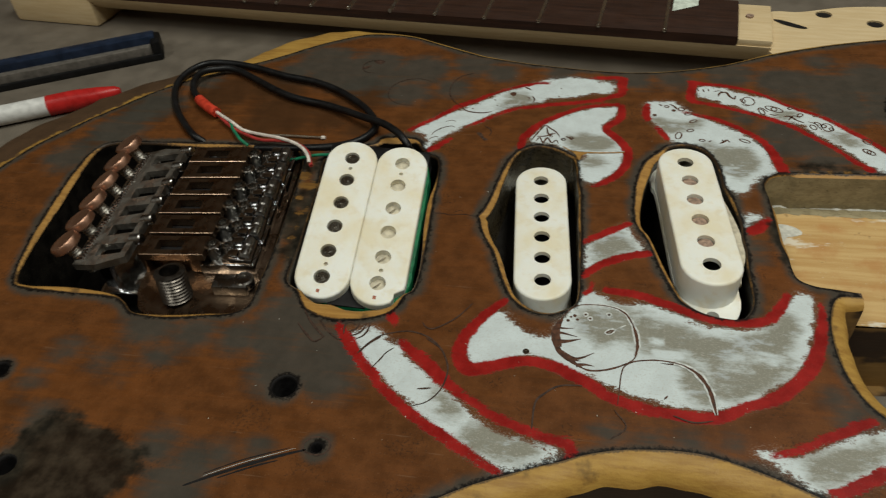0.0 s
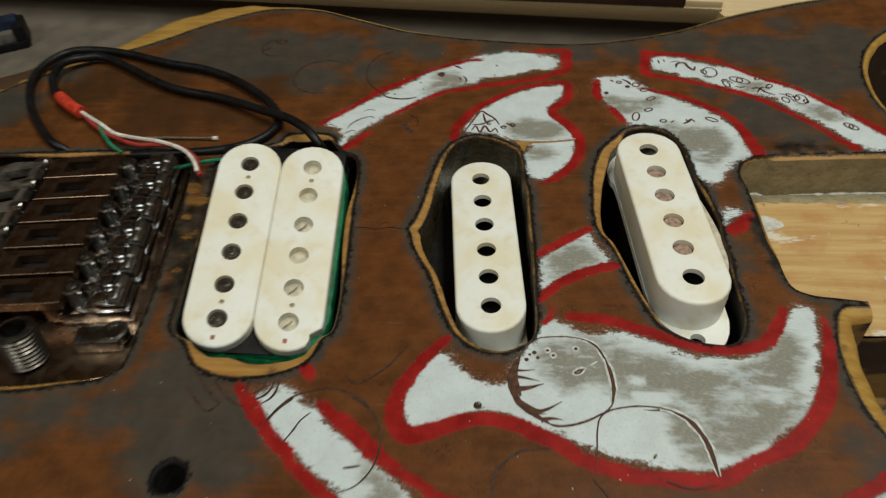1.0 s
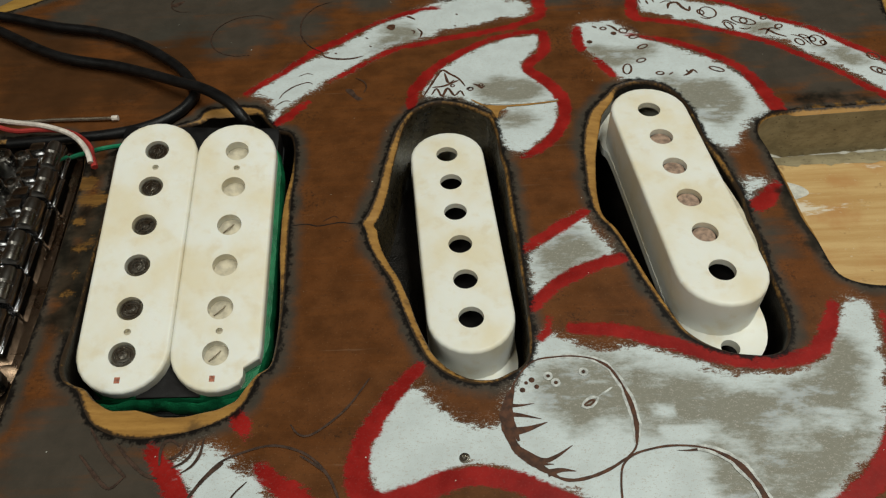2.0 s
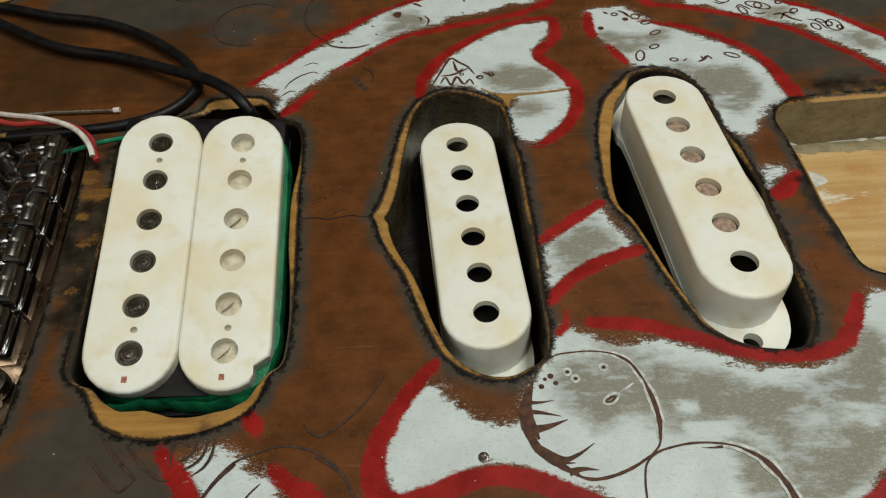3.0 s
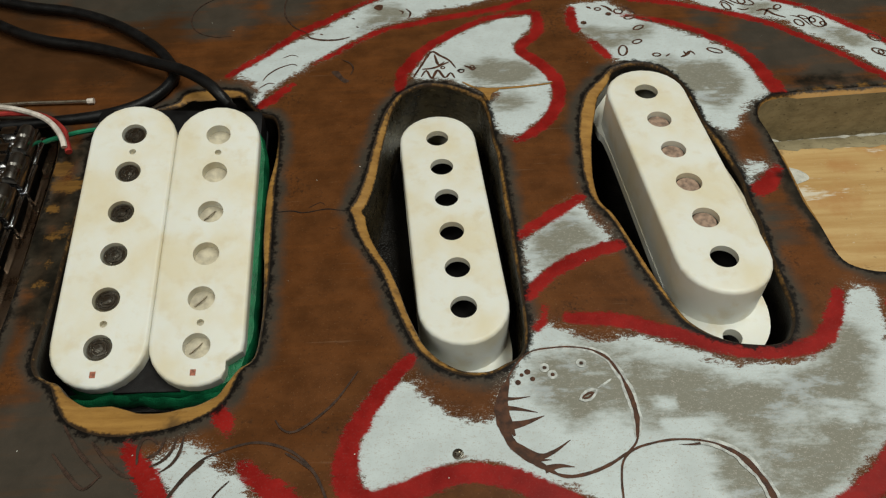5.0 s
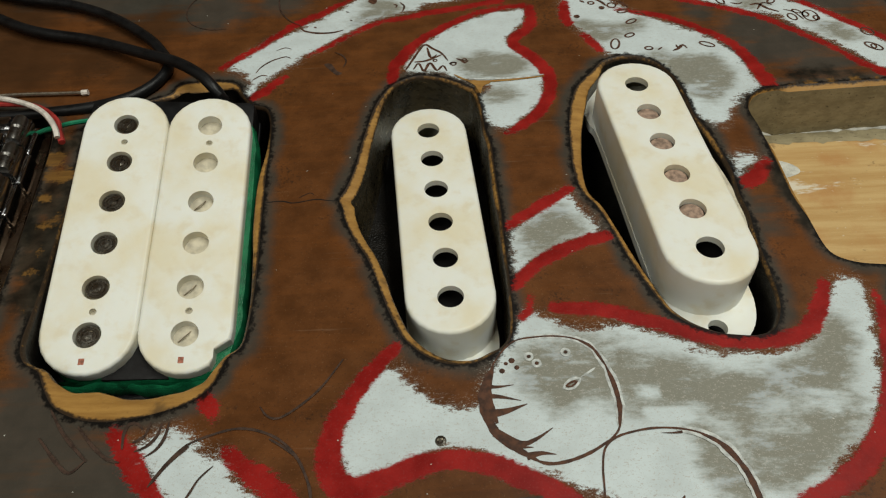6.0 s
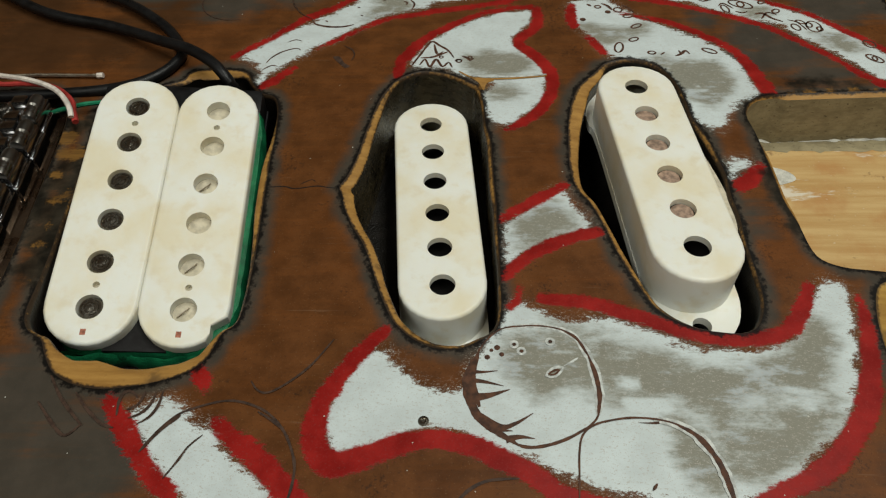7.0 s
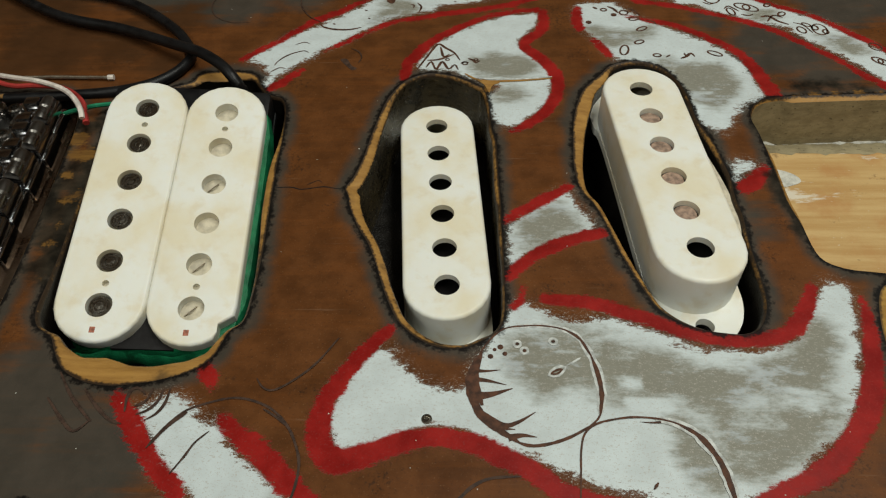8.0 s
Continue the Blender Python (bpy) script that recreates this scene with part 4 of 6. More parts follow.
def body_top(body):
    """The flat top, cut by all the openings; each painted patch becomes a part of its own."""
    loops = [BODY_LOOP] + [c[:, :2] for c in CUTS] + [h for h, _ in ROUND_HOLES]
    pts = []
    for low, high, step in (((-75, -106), (160, 112), 1.5), ((-204, -142), (232, 142), 4.0)):
        gx, gy = np.meshgrid(np.arange(low[0], high[0], step), np.arange(low[1], high[1], step * 0.87))
        gx = gx + (np.arange(gx.shape[0]) % 2)[:, None] * step / 2
        grid = np.stack([gx.ravel(), gy.ravel()], 1)
        if step > 2:
            grid = grid[~((grid > (-76, -107)) & (grid < (161, 113))).all(1)]
        pts.append(grid)
    pts = np.concatenate(pts)
    keep = inside(pts, BODY_LOOP)
    for c in loops[1:]:
        keep &= ~inside(pts, c)
    pts = pts[keep]
    edge = np.minimum.reduce([distance(pts, c, True, 3.0) for c in loops])
    pts = pts[edge > 0.5]
    v, f = triangulate(loops, pts)
    f = np.array(f)
    c = v[f].mean(1)
    keep = inside(c, BODY_LOOP)
    for loop in loops[1:]:
        keep &= ~inside(c, loop)
    f = f[keep]
    edge = np.minimum.reduce([distance(v, loop, True, 20.0) for loop in loops])
    reach = 14.0
    white, red, grey = (np.full(len(v), reach) for _ in range(3))
    owner, best, fray = np.full(len(v), -1), np.full(len(v), 2.6), np.full(len(v), 1.2)
    for k, patch in enumerate(PATCHES):
        loop = spline(patch["white"], True, 1.2)
        w = distance(v, loop, True, reach)
        w[inside(v, loop)] *= -1
        r = np.full(len(v), reach)
        for line in patch["red"]:
            r = np.minimum(r, stroke_distance(v, spline(line, False, 1.2), reach))
        for blob in patch["grey"]:
            loop = spline(blob, True, 1.5)
            g = distance(v, loop, True, reach)
            g[inside(v, loop)] *= -1
            grey = np.minimum(grey, g)
        near = np.minimum(w, r)
        owner[near < best] = k
        fray[near < best] = patch["fray"]
        best = np.minimum(best, near)
        white, red = np.minimum(white, w), np.minimum(red, r)
    for x, y, a, b in CLEAN:
        grey = np.maximum(grey, -4 * np.maximum(np.abs(v[:, 0] - x) - a, np.abs(v[:, 1] - y) - b))
    for x, y, a, b in CLOUDS:
        cloud = 1.4 * (1 - np.hypot((v[:, 0] - x) / a, (v[:, 1] - y) / b))
        grey = np.maximum(grey, np.where(cloud > 0, np.minimum(cloud, 1.0), -99))
    slate = np.minimum.reduce([np.hypot(v[:, 0] - x, v[:, 1] - y) - r for x, y, r in SLATE])
    char = np.minimum.reduce([np.hypot(v[:, 0] - x, v[:, 1] - y) - r for x, y, r in CHAR])
    bare = np.minimum.reduce([np.hypot(v[:, 0] - x, v[:, 1] - y) - r for x, y, r in BARE])
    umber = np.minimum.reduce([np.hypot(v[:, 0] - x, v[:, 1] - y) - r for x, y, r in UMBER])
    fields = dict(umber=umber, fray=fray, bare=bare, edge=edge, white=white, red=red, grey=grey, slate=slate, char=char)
    face_owner = owner[f].max(1)
    for k in range(-1, len(PATCHES)):
        tri = f[face_owner == k]
        used, index = np.unique(tri, return_inverse=True)
        me = bpy.data.meshes.new("top")
        me.from_pydata([(x * 0.001, y * 0.001, 0.0) for x, y in v[used]], [], index.reshape(-1, 3).tolist())
        me.materials.append(FINISH)
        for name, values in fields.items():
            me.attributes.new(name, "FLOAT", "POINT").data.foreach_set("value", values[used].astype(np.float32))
        ob = new("painted_patch" if k >= 0 else "top", me)
        ob.parent = body
        tagged(ob, PATCHES[k]["label"] if k >= 0 else "brown stained and scorched wooden top")


def cavity(body, outline, depth, wall_mat, rim_name="rim", drop=0.9, rim_mat=None):
    """A routed pocket: charred rim, wall and floor."""
    loop = outline[:, :2]
    side = normals(outline, True) * (1 if area_of(loop) < 0 else -1)
    rag = np.array([noise.noise(Vector((x * 0.45, y * 0.45, 3.0))) for x, y in loop])
    width = np.maximum(outline[:, 2] * (1.15 + 0.15 * rag) + 0.10 * rag, 0.25)
    around = np.arange(-4, 5)
    width = np.array([width[(i + around) % len(width)].mean() for i in range(len(width))])[:, None]
    side = np.array([side[(i + around) % len(side)].mean(0) for i in range(len(side))])
    side /= np.linalg.norm(side, axis=1, keepdims=True)
    rim = Geo()
    rings, edges = [], []
    for s, z in ((0, 0), (0.45, -0.25 * drop), (0.85, -0.6 * drop), (1, -1.1 * drop)):
        q = loop + side * width * s
        rings.append(np.column_stack([q, np.full(len(q), z)]))
    n = len(loop)
    verts = np.concatenate(rings)
    e = np.concatenate([np.minimum(width[:, 0] * s, (1.06 - s) * width[:, 0] * 1.6) for s in (0, 0.45, 0.85, 1)])
    faces = [(j * n + i, j * n + (i + 1) % n, (j + 1) * n + (i + 1) % n, (j + 1) * n + i) for j in range(3) for i in range(n)]
    rim.add(verts, faces, None, e)
    rim.link(rim_name, rim_mat or RIM, body, "scorched bare wood edge round the opening")
    inner = rings[-1]
    wall = Geo()
    stack = [inner] + [np.column_stack([inner[:, :2], np.full(n, z)]) for z in (-depth * 0.5, -depth)]
    wall.rings(stack)
    wall.link("cavity_wall", wall_mat, body)
    floor = Geo()
    floor.plate(inner[:, :2], [], -depth)
    floor.link("cavity_floor", CAVITY, body)


def guitar_body():
    body = thing("electric_guitar", "unfinished burnt brown electric guitar body with red and white painted shapes", "electric guitar", millimetres(0, 0, 0))
    body_top(body)
    # sanded edge and side
    out = normals(OUTER, False)
    if inside(OUTER[100:101, :2] + out[100:101] * 2, BODY_LOOP)[0]:
        out = -out
    rag = np.array([noise.noise(Vector((x * 0.12, y * 0.12, 7.0))) for x, y in OUTER[:, :2]])
    w = np.maximum(OUTER[:, 2] * (1 + 0.18 * rag), 0.6)[:, None]
    levels = [(0, 0), (0.35, 0.07), (0.65, 0.25), (0.88, 0.55), (1.0, 0.95)]
    broad = np.clip((w[:, 0] - 7.0) / 2.0, 0, 1) * (OUTER[:, 0] < -60)
    fall = np.minimum(w[:, 0], 7.0) * 0.8 * (1 - broad) + 2.6 * broad
    rings = [np.column_stack([OUTER[:, :2] + out * w * s, -(fall * d)]) for s, d in levels]
    n = len(OUTER)
    e = np.concatenate([w[:, 0] * s for s, _ in levels])
    faces = [(j * n + i, j * n + i + 1, (j + 1) * n + i + 1, (j + 1) * n + i) for j in range(len(levels) - 1) for i in range(n - 1)]
    tail = [OUTER[f[0] % n, 0] < -127 for f in faces]
    for dark, name, mat, label in ((False, "sanded_edge", EDGE_WOOD, "sanded yellow bare wood edge"), (True, "stained_edge", TAIL_WOOD, "brown stained edge with a yellow streak")):
        Geo().add(np.concatenate(rings), [f for f, k in zip(faces, tail) if k == dark], None, e).link(name, mat, body, label)
    low = rings[-1].copy()
    low[:, 2] = BENCH_Z
    Geo().rings([rings[-1], low], False).link("side", SIDE, body, "scorched dark wooden side")
    Geo().plate(np.concatenate([low[:, :2], np.array([(160, 36), (160, -27)])]), [], BENCH_Z + 0.05, True).link("back", SIDE, body)
    cavity(body, HUMBUCKER_CUT, 21, CAVITY)
    cavity(body, MIDDLE_CUT, 18, CAVITY_OLIVE)
    cavity(body, NECK_CUT, 18, CAVITY)
    cavity(body, TREMOLO_CUT, 30, CAVITY)
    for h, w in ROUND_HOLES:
        # Rim and wall are coloured black to give the holes their inner shade.
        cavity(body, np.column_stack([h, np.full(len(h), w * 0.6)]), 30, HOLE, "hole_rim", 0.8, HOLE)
    # neck pocket
    line = POCKET_LINE
    side = normals(line, False)
    if inside(line[20:21] + side[20:21], BODY_LOOP)[0]:
        side = -side
    width = (0.45 + 0.75 * np.clip((16 - line[:, 1]) / 6, 0, 1) * np.clip((line[:, 1] + 14) / 6, 0, 1))[:, None]
    width[(line[:, 1] > 31.2) & (line[:, 0] > 107)] = 1.5
    r0 = np.column_stack([line, np.zeros(len(line))])
    r1 = np.column_stack([line + side * width, np.full(len(line), -0.9)])
    n = len(line)
    Geo().add(np.concatenate([r0, r1]), [(i, i + 1, n + i + 1, n + i) for i in range(n - 1)], None, np.concatenate([np.zeros(n), width[:, 0]])).link("pocket_rim", RIM, body)
    r2 = r1.copy()
    r2[:, 2] = -15
    Geo().rings([r1, r2], False).link("pocket_wall", POCKET_WALL, body, "grimy grey wooden pocket wall")
    floor = np.concatenate([r2[:, :2], np.array([(116.5, -25.2), (160, -24.4), (160, 35)])])
    Geo().plate(floor, [], -15).link("pocket_floor", POCKET, body, "bare pine pocket floor with white smears")
    Geo().rings([[(x, y, -15.0) for x, y in ((109, -27), (117, -26.2), (138, -24.8), (160, -24.4), (160, 36), (153, 40))],
                 [(x, y, BENCH_Z) for x, y in ((109, -27), (117, -26.2), (138, -24.8), (160, -24.4), (160, 36), (153, 40))]], False).link(
        "heel", HEEL, body, "patchy burnt heel wood")
    spur = Geo().rings([[(108, -25.2, 0), (117, -25.9, 0), (117.4, -28, -0.5), (109, -29.5, -0.5)], [(108, -25, -16), (116, -25.2, -16), (115, -26.5, -16), (108, -28, -16)]], True, True, True)
    spur.link("pocket_spur", SIDE, body, "charred splintered corner", False)
    glue = Geo()
    xs = np.linspace(99.5, 158, 60)
    wide = [0.9 + 0.5 * noise.noise(Vector((q * 0.4, 0, 0))) for q in xs]
    glue.rings([[(x, 32.5 + 0.02 * (x - 100), -13.8 + h * 0.3) for x, h in zip(xs, wide)], [(x, 32.2 + 0.02 * (x - 100) - h * 1.3, -14.9) for x, h in zip(xs, wide)]], False)
    glue.link("glue_line", GLUE, body, "dried white glue line")
    # Grey strip for both grime and shade at the foot of the wall.
    far = [(98.8 + i * 1.25, 32.4) for i in range(48)]
    near = [(x, 27.6 + 1.3 * noise.noise(Vector((x * 0.3, 0, 4))) + 0.8 * noise.noise(Vector((x * 1.1, 0, 8)))) for x, _ in far]
    Geo().rings([[(x, y, -14.95) for x, y in near], [(x, y, -14.95) for x, y in far]], False).link("grime_shade_strip", POCKET_WALL, body, "grey grime and painted shade along the pocket floor")
    blot = spline([(103.5, 21), (107, 21.6), (111, 19.6), (112, 17), (109, 15.4), (106.4, 14.6), (104.6, 12), (103.6, 16)], True, 0.7)
    Geo().plate(blot, [], -14.9).link("glue_blot", GLUE, body, "white glue blot")
    chip = spline([(134, -4), (137.5, -2.5), (140, -4.2), (138, -6.4), (135, -6.2)], True, 0.7)
    Geo().plate(chip, [], -14.9).link("glue_blot", GLUE, body, "white glue blot")
    # No bore here: a flat black disc paints the screw hole's shade.
    Geo().lathe([(2.4, -14.88), (0.01, -14.88)], 20, Matrix.Translation((143, -3.5, 0)), False, False).link("screw_hole", HOLE, body, "dark screw hole")
    return body


BODY = guitar_body()

# ---------------------------------------------------------------- pickups


def frame_matrix(centre, along_x, along_y):
    x, y = Vector(along_x).normalized(), Vector(along_y).normalized()
    z = x.cross(y).normalized()
    y = z.cross(x).normalized()
    m = Matrix((x, y, z)).transposed().to_4x4()
    m.translation = Vector(centre) * 0.001
    return m


def rounded_slab(geo, length, width, top, bottom, fillet, holes, hole_depth, m=None, notch=None):
    """Round-ended slab with a filleted top face and bored holes."""
    rings = []
    for a in np.linspace(0, math.pi / 2, 5):
        i = fillet * (1 - math.sin(a))
        o = stadium(length - 2 * i, width - 2 * i)
        if notch:
            o = notch(o)
        rings.append(np.column_stack([o, np.full(len(o), top - fillet + fillet * math.cos(a))]))
    face = rings[0][:, :2]
    geo.plate(face, holes, top, False, m)
    base = rings[-1].copy()
    base[:, 2] = bottom
    geo.rings(list(reversed([*rings, base])), True, False, False, m)
    for h in holes:
        a = np.column_stack([h, np.full(len(h), top)])
        b = np.column_stack([h, np.full(len(h), top - hole_depth)])
        geo.rings([a, b], True, False, False, m)
    return geo


POLES = [-26 + 10.4 * i for i in range(6)]


def single_coil(label, centre, axis, floor_z, slugs, wide=9.6):
    t = thing("single_coil_pickup", label, "guitar pickup", frame_matrix((centre[0], centre[1], centre[2]), (axis[1], -axis[0], 0), (axis[0], axis[1], 0)), "single coil pickups")
    holes = [circle(0, v, 2.75) for v in POLES]
    cover = Geo()
    rounded_slab(cover, 69.8, 18.8, 0, -10.4, 0.85, holes, 1.5)
    inner = stadium(67.5, 16.0)
    cover.rings([np.column_stack([inner, np.full(len(inner), z)]) for z in (-1.5, -10.4)])
    cover.plate(inner, holes, -1.5, True)
    cover_ob = cover.link("cover", IVORY, t, "smooth cream plastic cover with six holes")
    ear = spline([(9.6, 27), (9.2, 33), (7.4, 38), (4, 41.4), (0, 42.2), (-4, 41.4), (-8.4, 38), (-wide, 33), (-wide, 25), (-9.6, 18), (-9.6, -27), (-9.2, -33), (-7.4, -38), (-4, -41.4), (0, -42.2), (4, -41.4),
                  (7.4, -38), (9.2, -33), (9.6, -27), (wide, -14), (wide, 14)], True, 1.5)
    ears = [circle(0, 37.9, 1.9, 18), circle(0, -37.9, 1.9, 18)]
    flange = Geo()
    flange.plate(ear, ears, -10.4).plate(ear, ears, -12.4, True)
    flange.rings([np.column_stack([ear, np.full(len(ear), z)]) for z in (-12.4, -10.4)])
    for h in ears:
        flange.rings([np.column_stack([h, np.full(len(h), z)]) for z in (-10.4, -12.4)])
    flange.link("flange", IVORY, t, "cream plastic mounting flange")
    coil = Geo()
    o = stadium(60, 11)
    base = floor_z - centre[2]
    coil.rings([np.column_stack([o, np.full(len(o), z)]) for z in (base, -6.0)], True, True, True)
    coil.link("coil", HOLE, t, "black wound coil")
    if slugs:
        tab = spline([(9.0, 24), (10.6, 19), (12.4, 10), (13.7, 0), (14.0, -8), (13.2, -16), (11.0, -22), (9.0, -25)], True, 1.2)
        # The tab's dim cream has shade painted into it.
        Geo().plate(tab, [], -6.7).rings([np.column_stack([tab, np.full(len(tab), z)]) for z in (-8.5, -6.7)]).link("side_tab", IVORY_SHADED, t, "cream plastic tab along the cover")
        for v in POLES[1:5]:
            part_ = Geo().lathe([(2.5, -6), (2.5, -1.3), (2.3, -1.1), (0.01, -1.0)], 20, Matrix.Translation((0, v, 0)), False, False)
            part_.link("pole_piece", SLUG, t, "dull brownish pole piece")
    return t


single_coil("cream plastic single-coil pickup sunk in its cavity", (21.05, 0.55, -4.1), (-3.9, 51.7), -18, False)
single_coil("cream plastic single-coil pickup standing proud of the body", (71.8, 2.55, 5.7), (-4.0, 51.1), -18, True, 10.6)


def humbucker():
    m = frame_matrix((-40.7, -5.6, 0.9), (18.8, 0.8, -2.1), (-0.75, 51.5, 11.8))
    t = thing("humbucker_pickup", "uncovered cream humbucker pickup with green tape, tilted in its cavity", "guitar pickup", m)

    def clip_corner(o):
        o = o.copy()
        o[(o[:, 0] > 6.0) & (o[:, 1] < -28.4), 0] = 6.0
        return o

    for side in (-1, 1):
        x = 9.45 * side
        off = Matrix.Translation((x, 0, 0))
        holes = [circle(0, v, 2.75) for v in POLES] + [circle(0.3, -21.0, 0.75, 12), circle(0.3, 21.0, 0.75, 12)]
        bobbin = Geo()
        rounded_slab(bobbin, 68.8, 18.85, 0, -3.2, 0.8, holes, 2.4, off, clip_corner if side > 0 else None)
        under = clip_corner(stadium(68.8, 18.85)) if side > 0 else stadium(68.8, 18.85)
        bobbin.plate(under, [], -3.2, True, off)
        b = bobbin.link("bobbin", IVORY, t, "cream bobbin with six screw poles" if side < 0 else "cream bobbin with six empty bores")
        for v in POLES:
            if side < 0:
                screw = Geo().lathe([(2.45, -2.6), (2.45, -0.9), (2.2, -0.6), (1.9, -0.6), (1.8, -0.8), (1.6, -0.8), (1.5, -0.6), (1.2, -0.58), (1.1, -0.78), (0.9, -0.78), (0.8, -0.58), (0.01, -0.5)], 24, Matrix.Translation((x, v, 0)), False, False)
                w = random.uniform(0, 3.1)
                screw.box((-2.0, -0.16, -0.5), (2.0, 0.16, -0.42), 0, Matrix.Translation((x, v, 0)) @ Matrix.Rotation(w, 4, "Z"))
                screw.link("pole_screw", POLE_STEEL, b, "dark steel pole screw")
            else:
                # Bore floors use the darkened cream as painted shade.
                Geo().lathe([(2.75, -2.4), (1.2, -2.5), (0.01, -2.9)], 20, Matrix.Translation((x, v, 0)), False, False).link("bore_bottom", IVORY_SHADED, b)
                if v in POLES[:2] or v == POLES[3]:
                    # Thin metal sliver added in the shape of a glint.
                    glint = Geo().tube([(x - 1.7, v - 0.9, -2.2), (x - 0.4, v + 0.2, -1.9), (x + 0.5, v + 1.4, -2.2)], 0.16, 6, 0.5)
                    glint.link("bore_glint", TINNED, b, "fine pale sliver shaped as a glint in the bore")
        Geo().box((x - 0.7, -32.2, -0.02), (x + 0.4, -30.9, 0.05), 0).link("copper_mark", COPPER_DOT, b, "tiny copper-red square mark", False)
        for v in (-21.0, 21.0):
            # Pin hole floors are darkened for shade in the same way.
            Geo().lathe([(0.75, -1.2), (0.01, -1.2)], 12, Matrix.Translation((x + 0.3, v, 0)), False, False).link("pin_hole", IVORY_SHADED, b)
    tape = Geo()
    o = np.array([((18.6 if math.cos(a) < 0 else 20.3) * np.sign(math.cos(a)) * abs(math.cos(a)) ** 0.35, 34.6 * np.sign(math.sin(a)) * abs(math.sin(a)) ** 0.35) for a in np.linspace(0, 2 * math.pi, 72, endpoint=False)])
    wob = [0.6 * noise.noise(Vector((p[0] * 0.2, p[1] * 0.2, 0))) for p in o]
    rings = []
    for z, s in ((-11.5, 0.985), (-9, 1.0), (-6.5, 1.012), (-4.5, 1.0), (-3.3, 0.985)):
        rings.append([(x * s + w, y * s + w * math.sin(z), z) for (x, y), w in zip(o, wob)])
    tape.rings(rings, True, True, True)
    tape.link("coil_tape", GREEN, t, "creased green coil tape")
    Geo().box((-19, -36, -13.2), (19, 36, -11.5), 0.4).link("base_plate", BLACK, t, "black base plate")
    for y in (-30, 30):
        Geo().box((-6, y - 3, -21.5 - 0.0 if y < 0 else -27), (6, y + 3, -13), 0.3).link("mounting_leg", BLACK, t)
    fold = Geo()
    near = [(x, -35.2 - 0.5 * math.sin(x * 0.35) - 0.25 * math.sin(x * 1.1 + 1)) for x in np.linspace(-18, 18, 25)]
    fold.rings([[(x, y + 0.5, -4.6) for x, y in near], [(x, y, -5.2) for x, y in near], [(x, y - 0.7, -8) for x, y in near], [(x, y - 0.2, -11.4) for x, y in near], [(x, y + 1.2, -11.4) for x, y in near], [(x, y + 1.4, -4.6) for x, y in near]], False)
    fold.link("edge_tape", GREEN, t, "loose green tape at the near coil end")
    # Black filler put in as the dark, shaded gap between the coils.
    Geo().box((-6.5, -34.3, -4.7), (6.5, -24.0, -3.24), 0.2).link("gap_shade", HOLE, t, "black filler painted as shade in the gap between the coils")
    Geo().box((-19.7, 22, -11.4), (19.0, 36.0, -2.9), 2.0).link("black_tape", BLACK, t, "black tape over the far coil end")


humbucker()

# ---------------------------------------------------------------- tremolo bridge


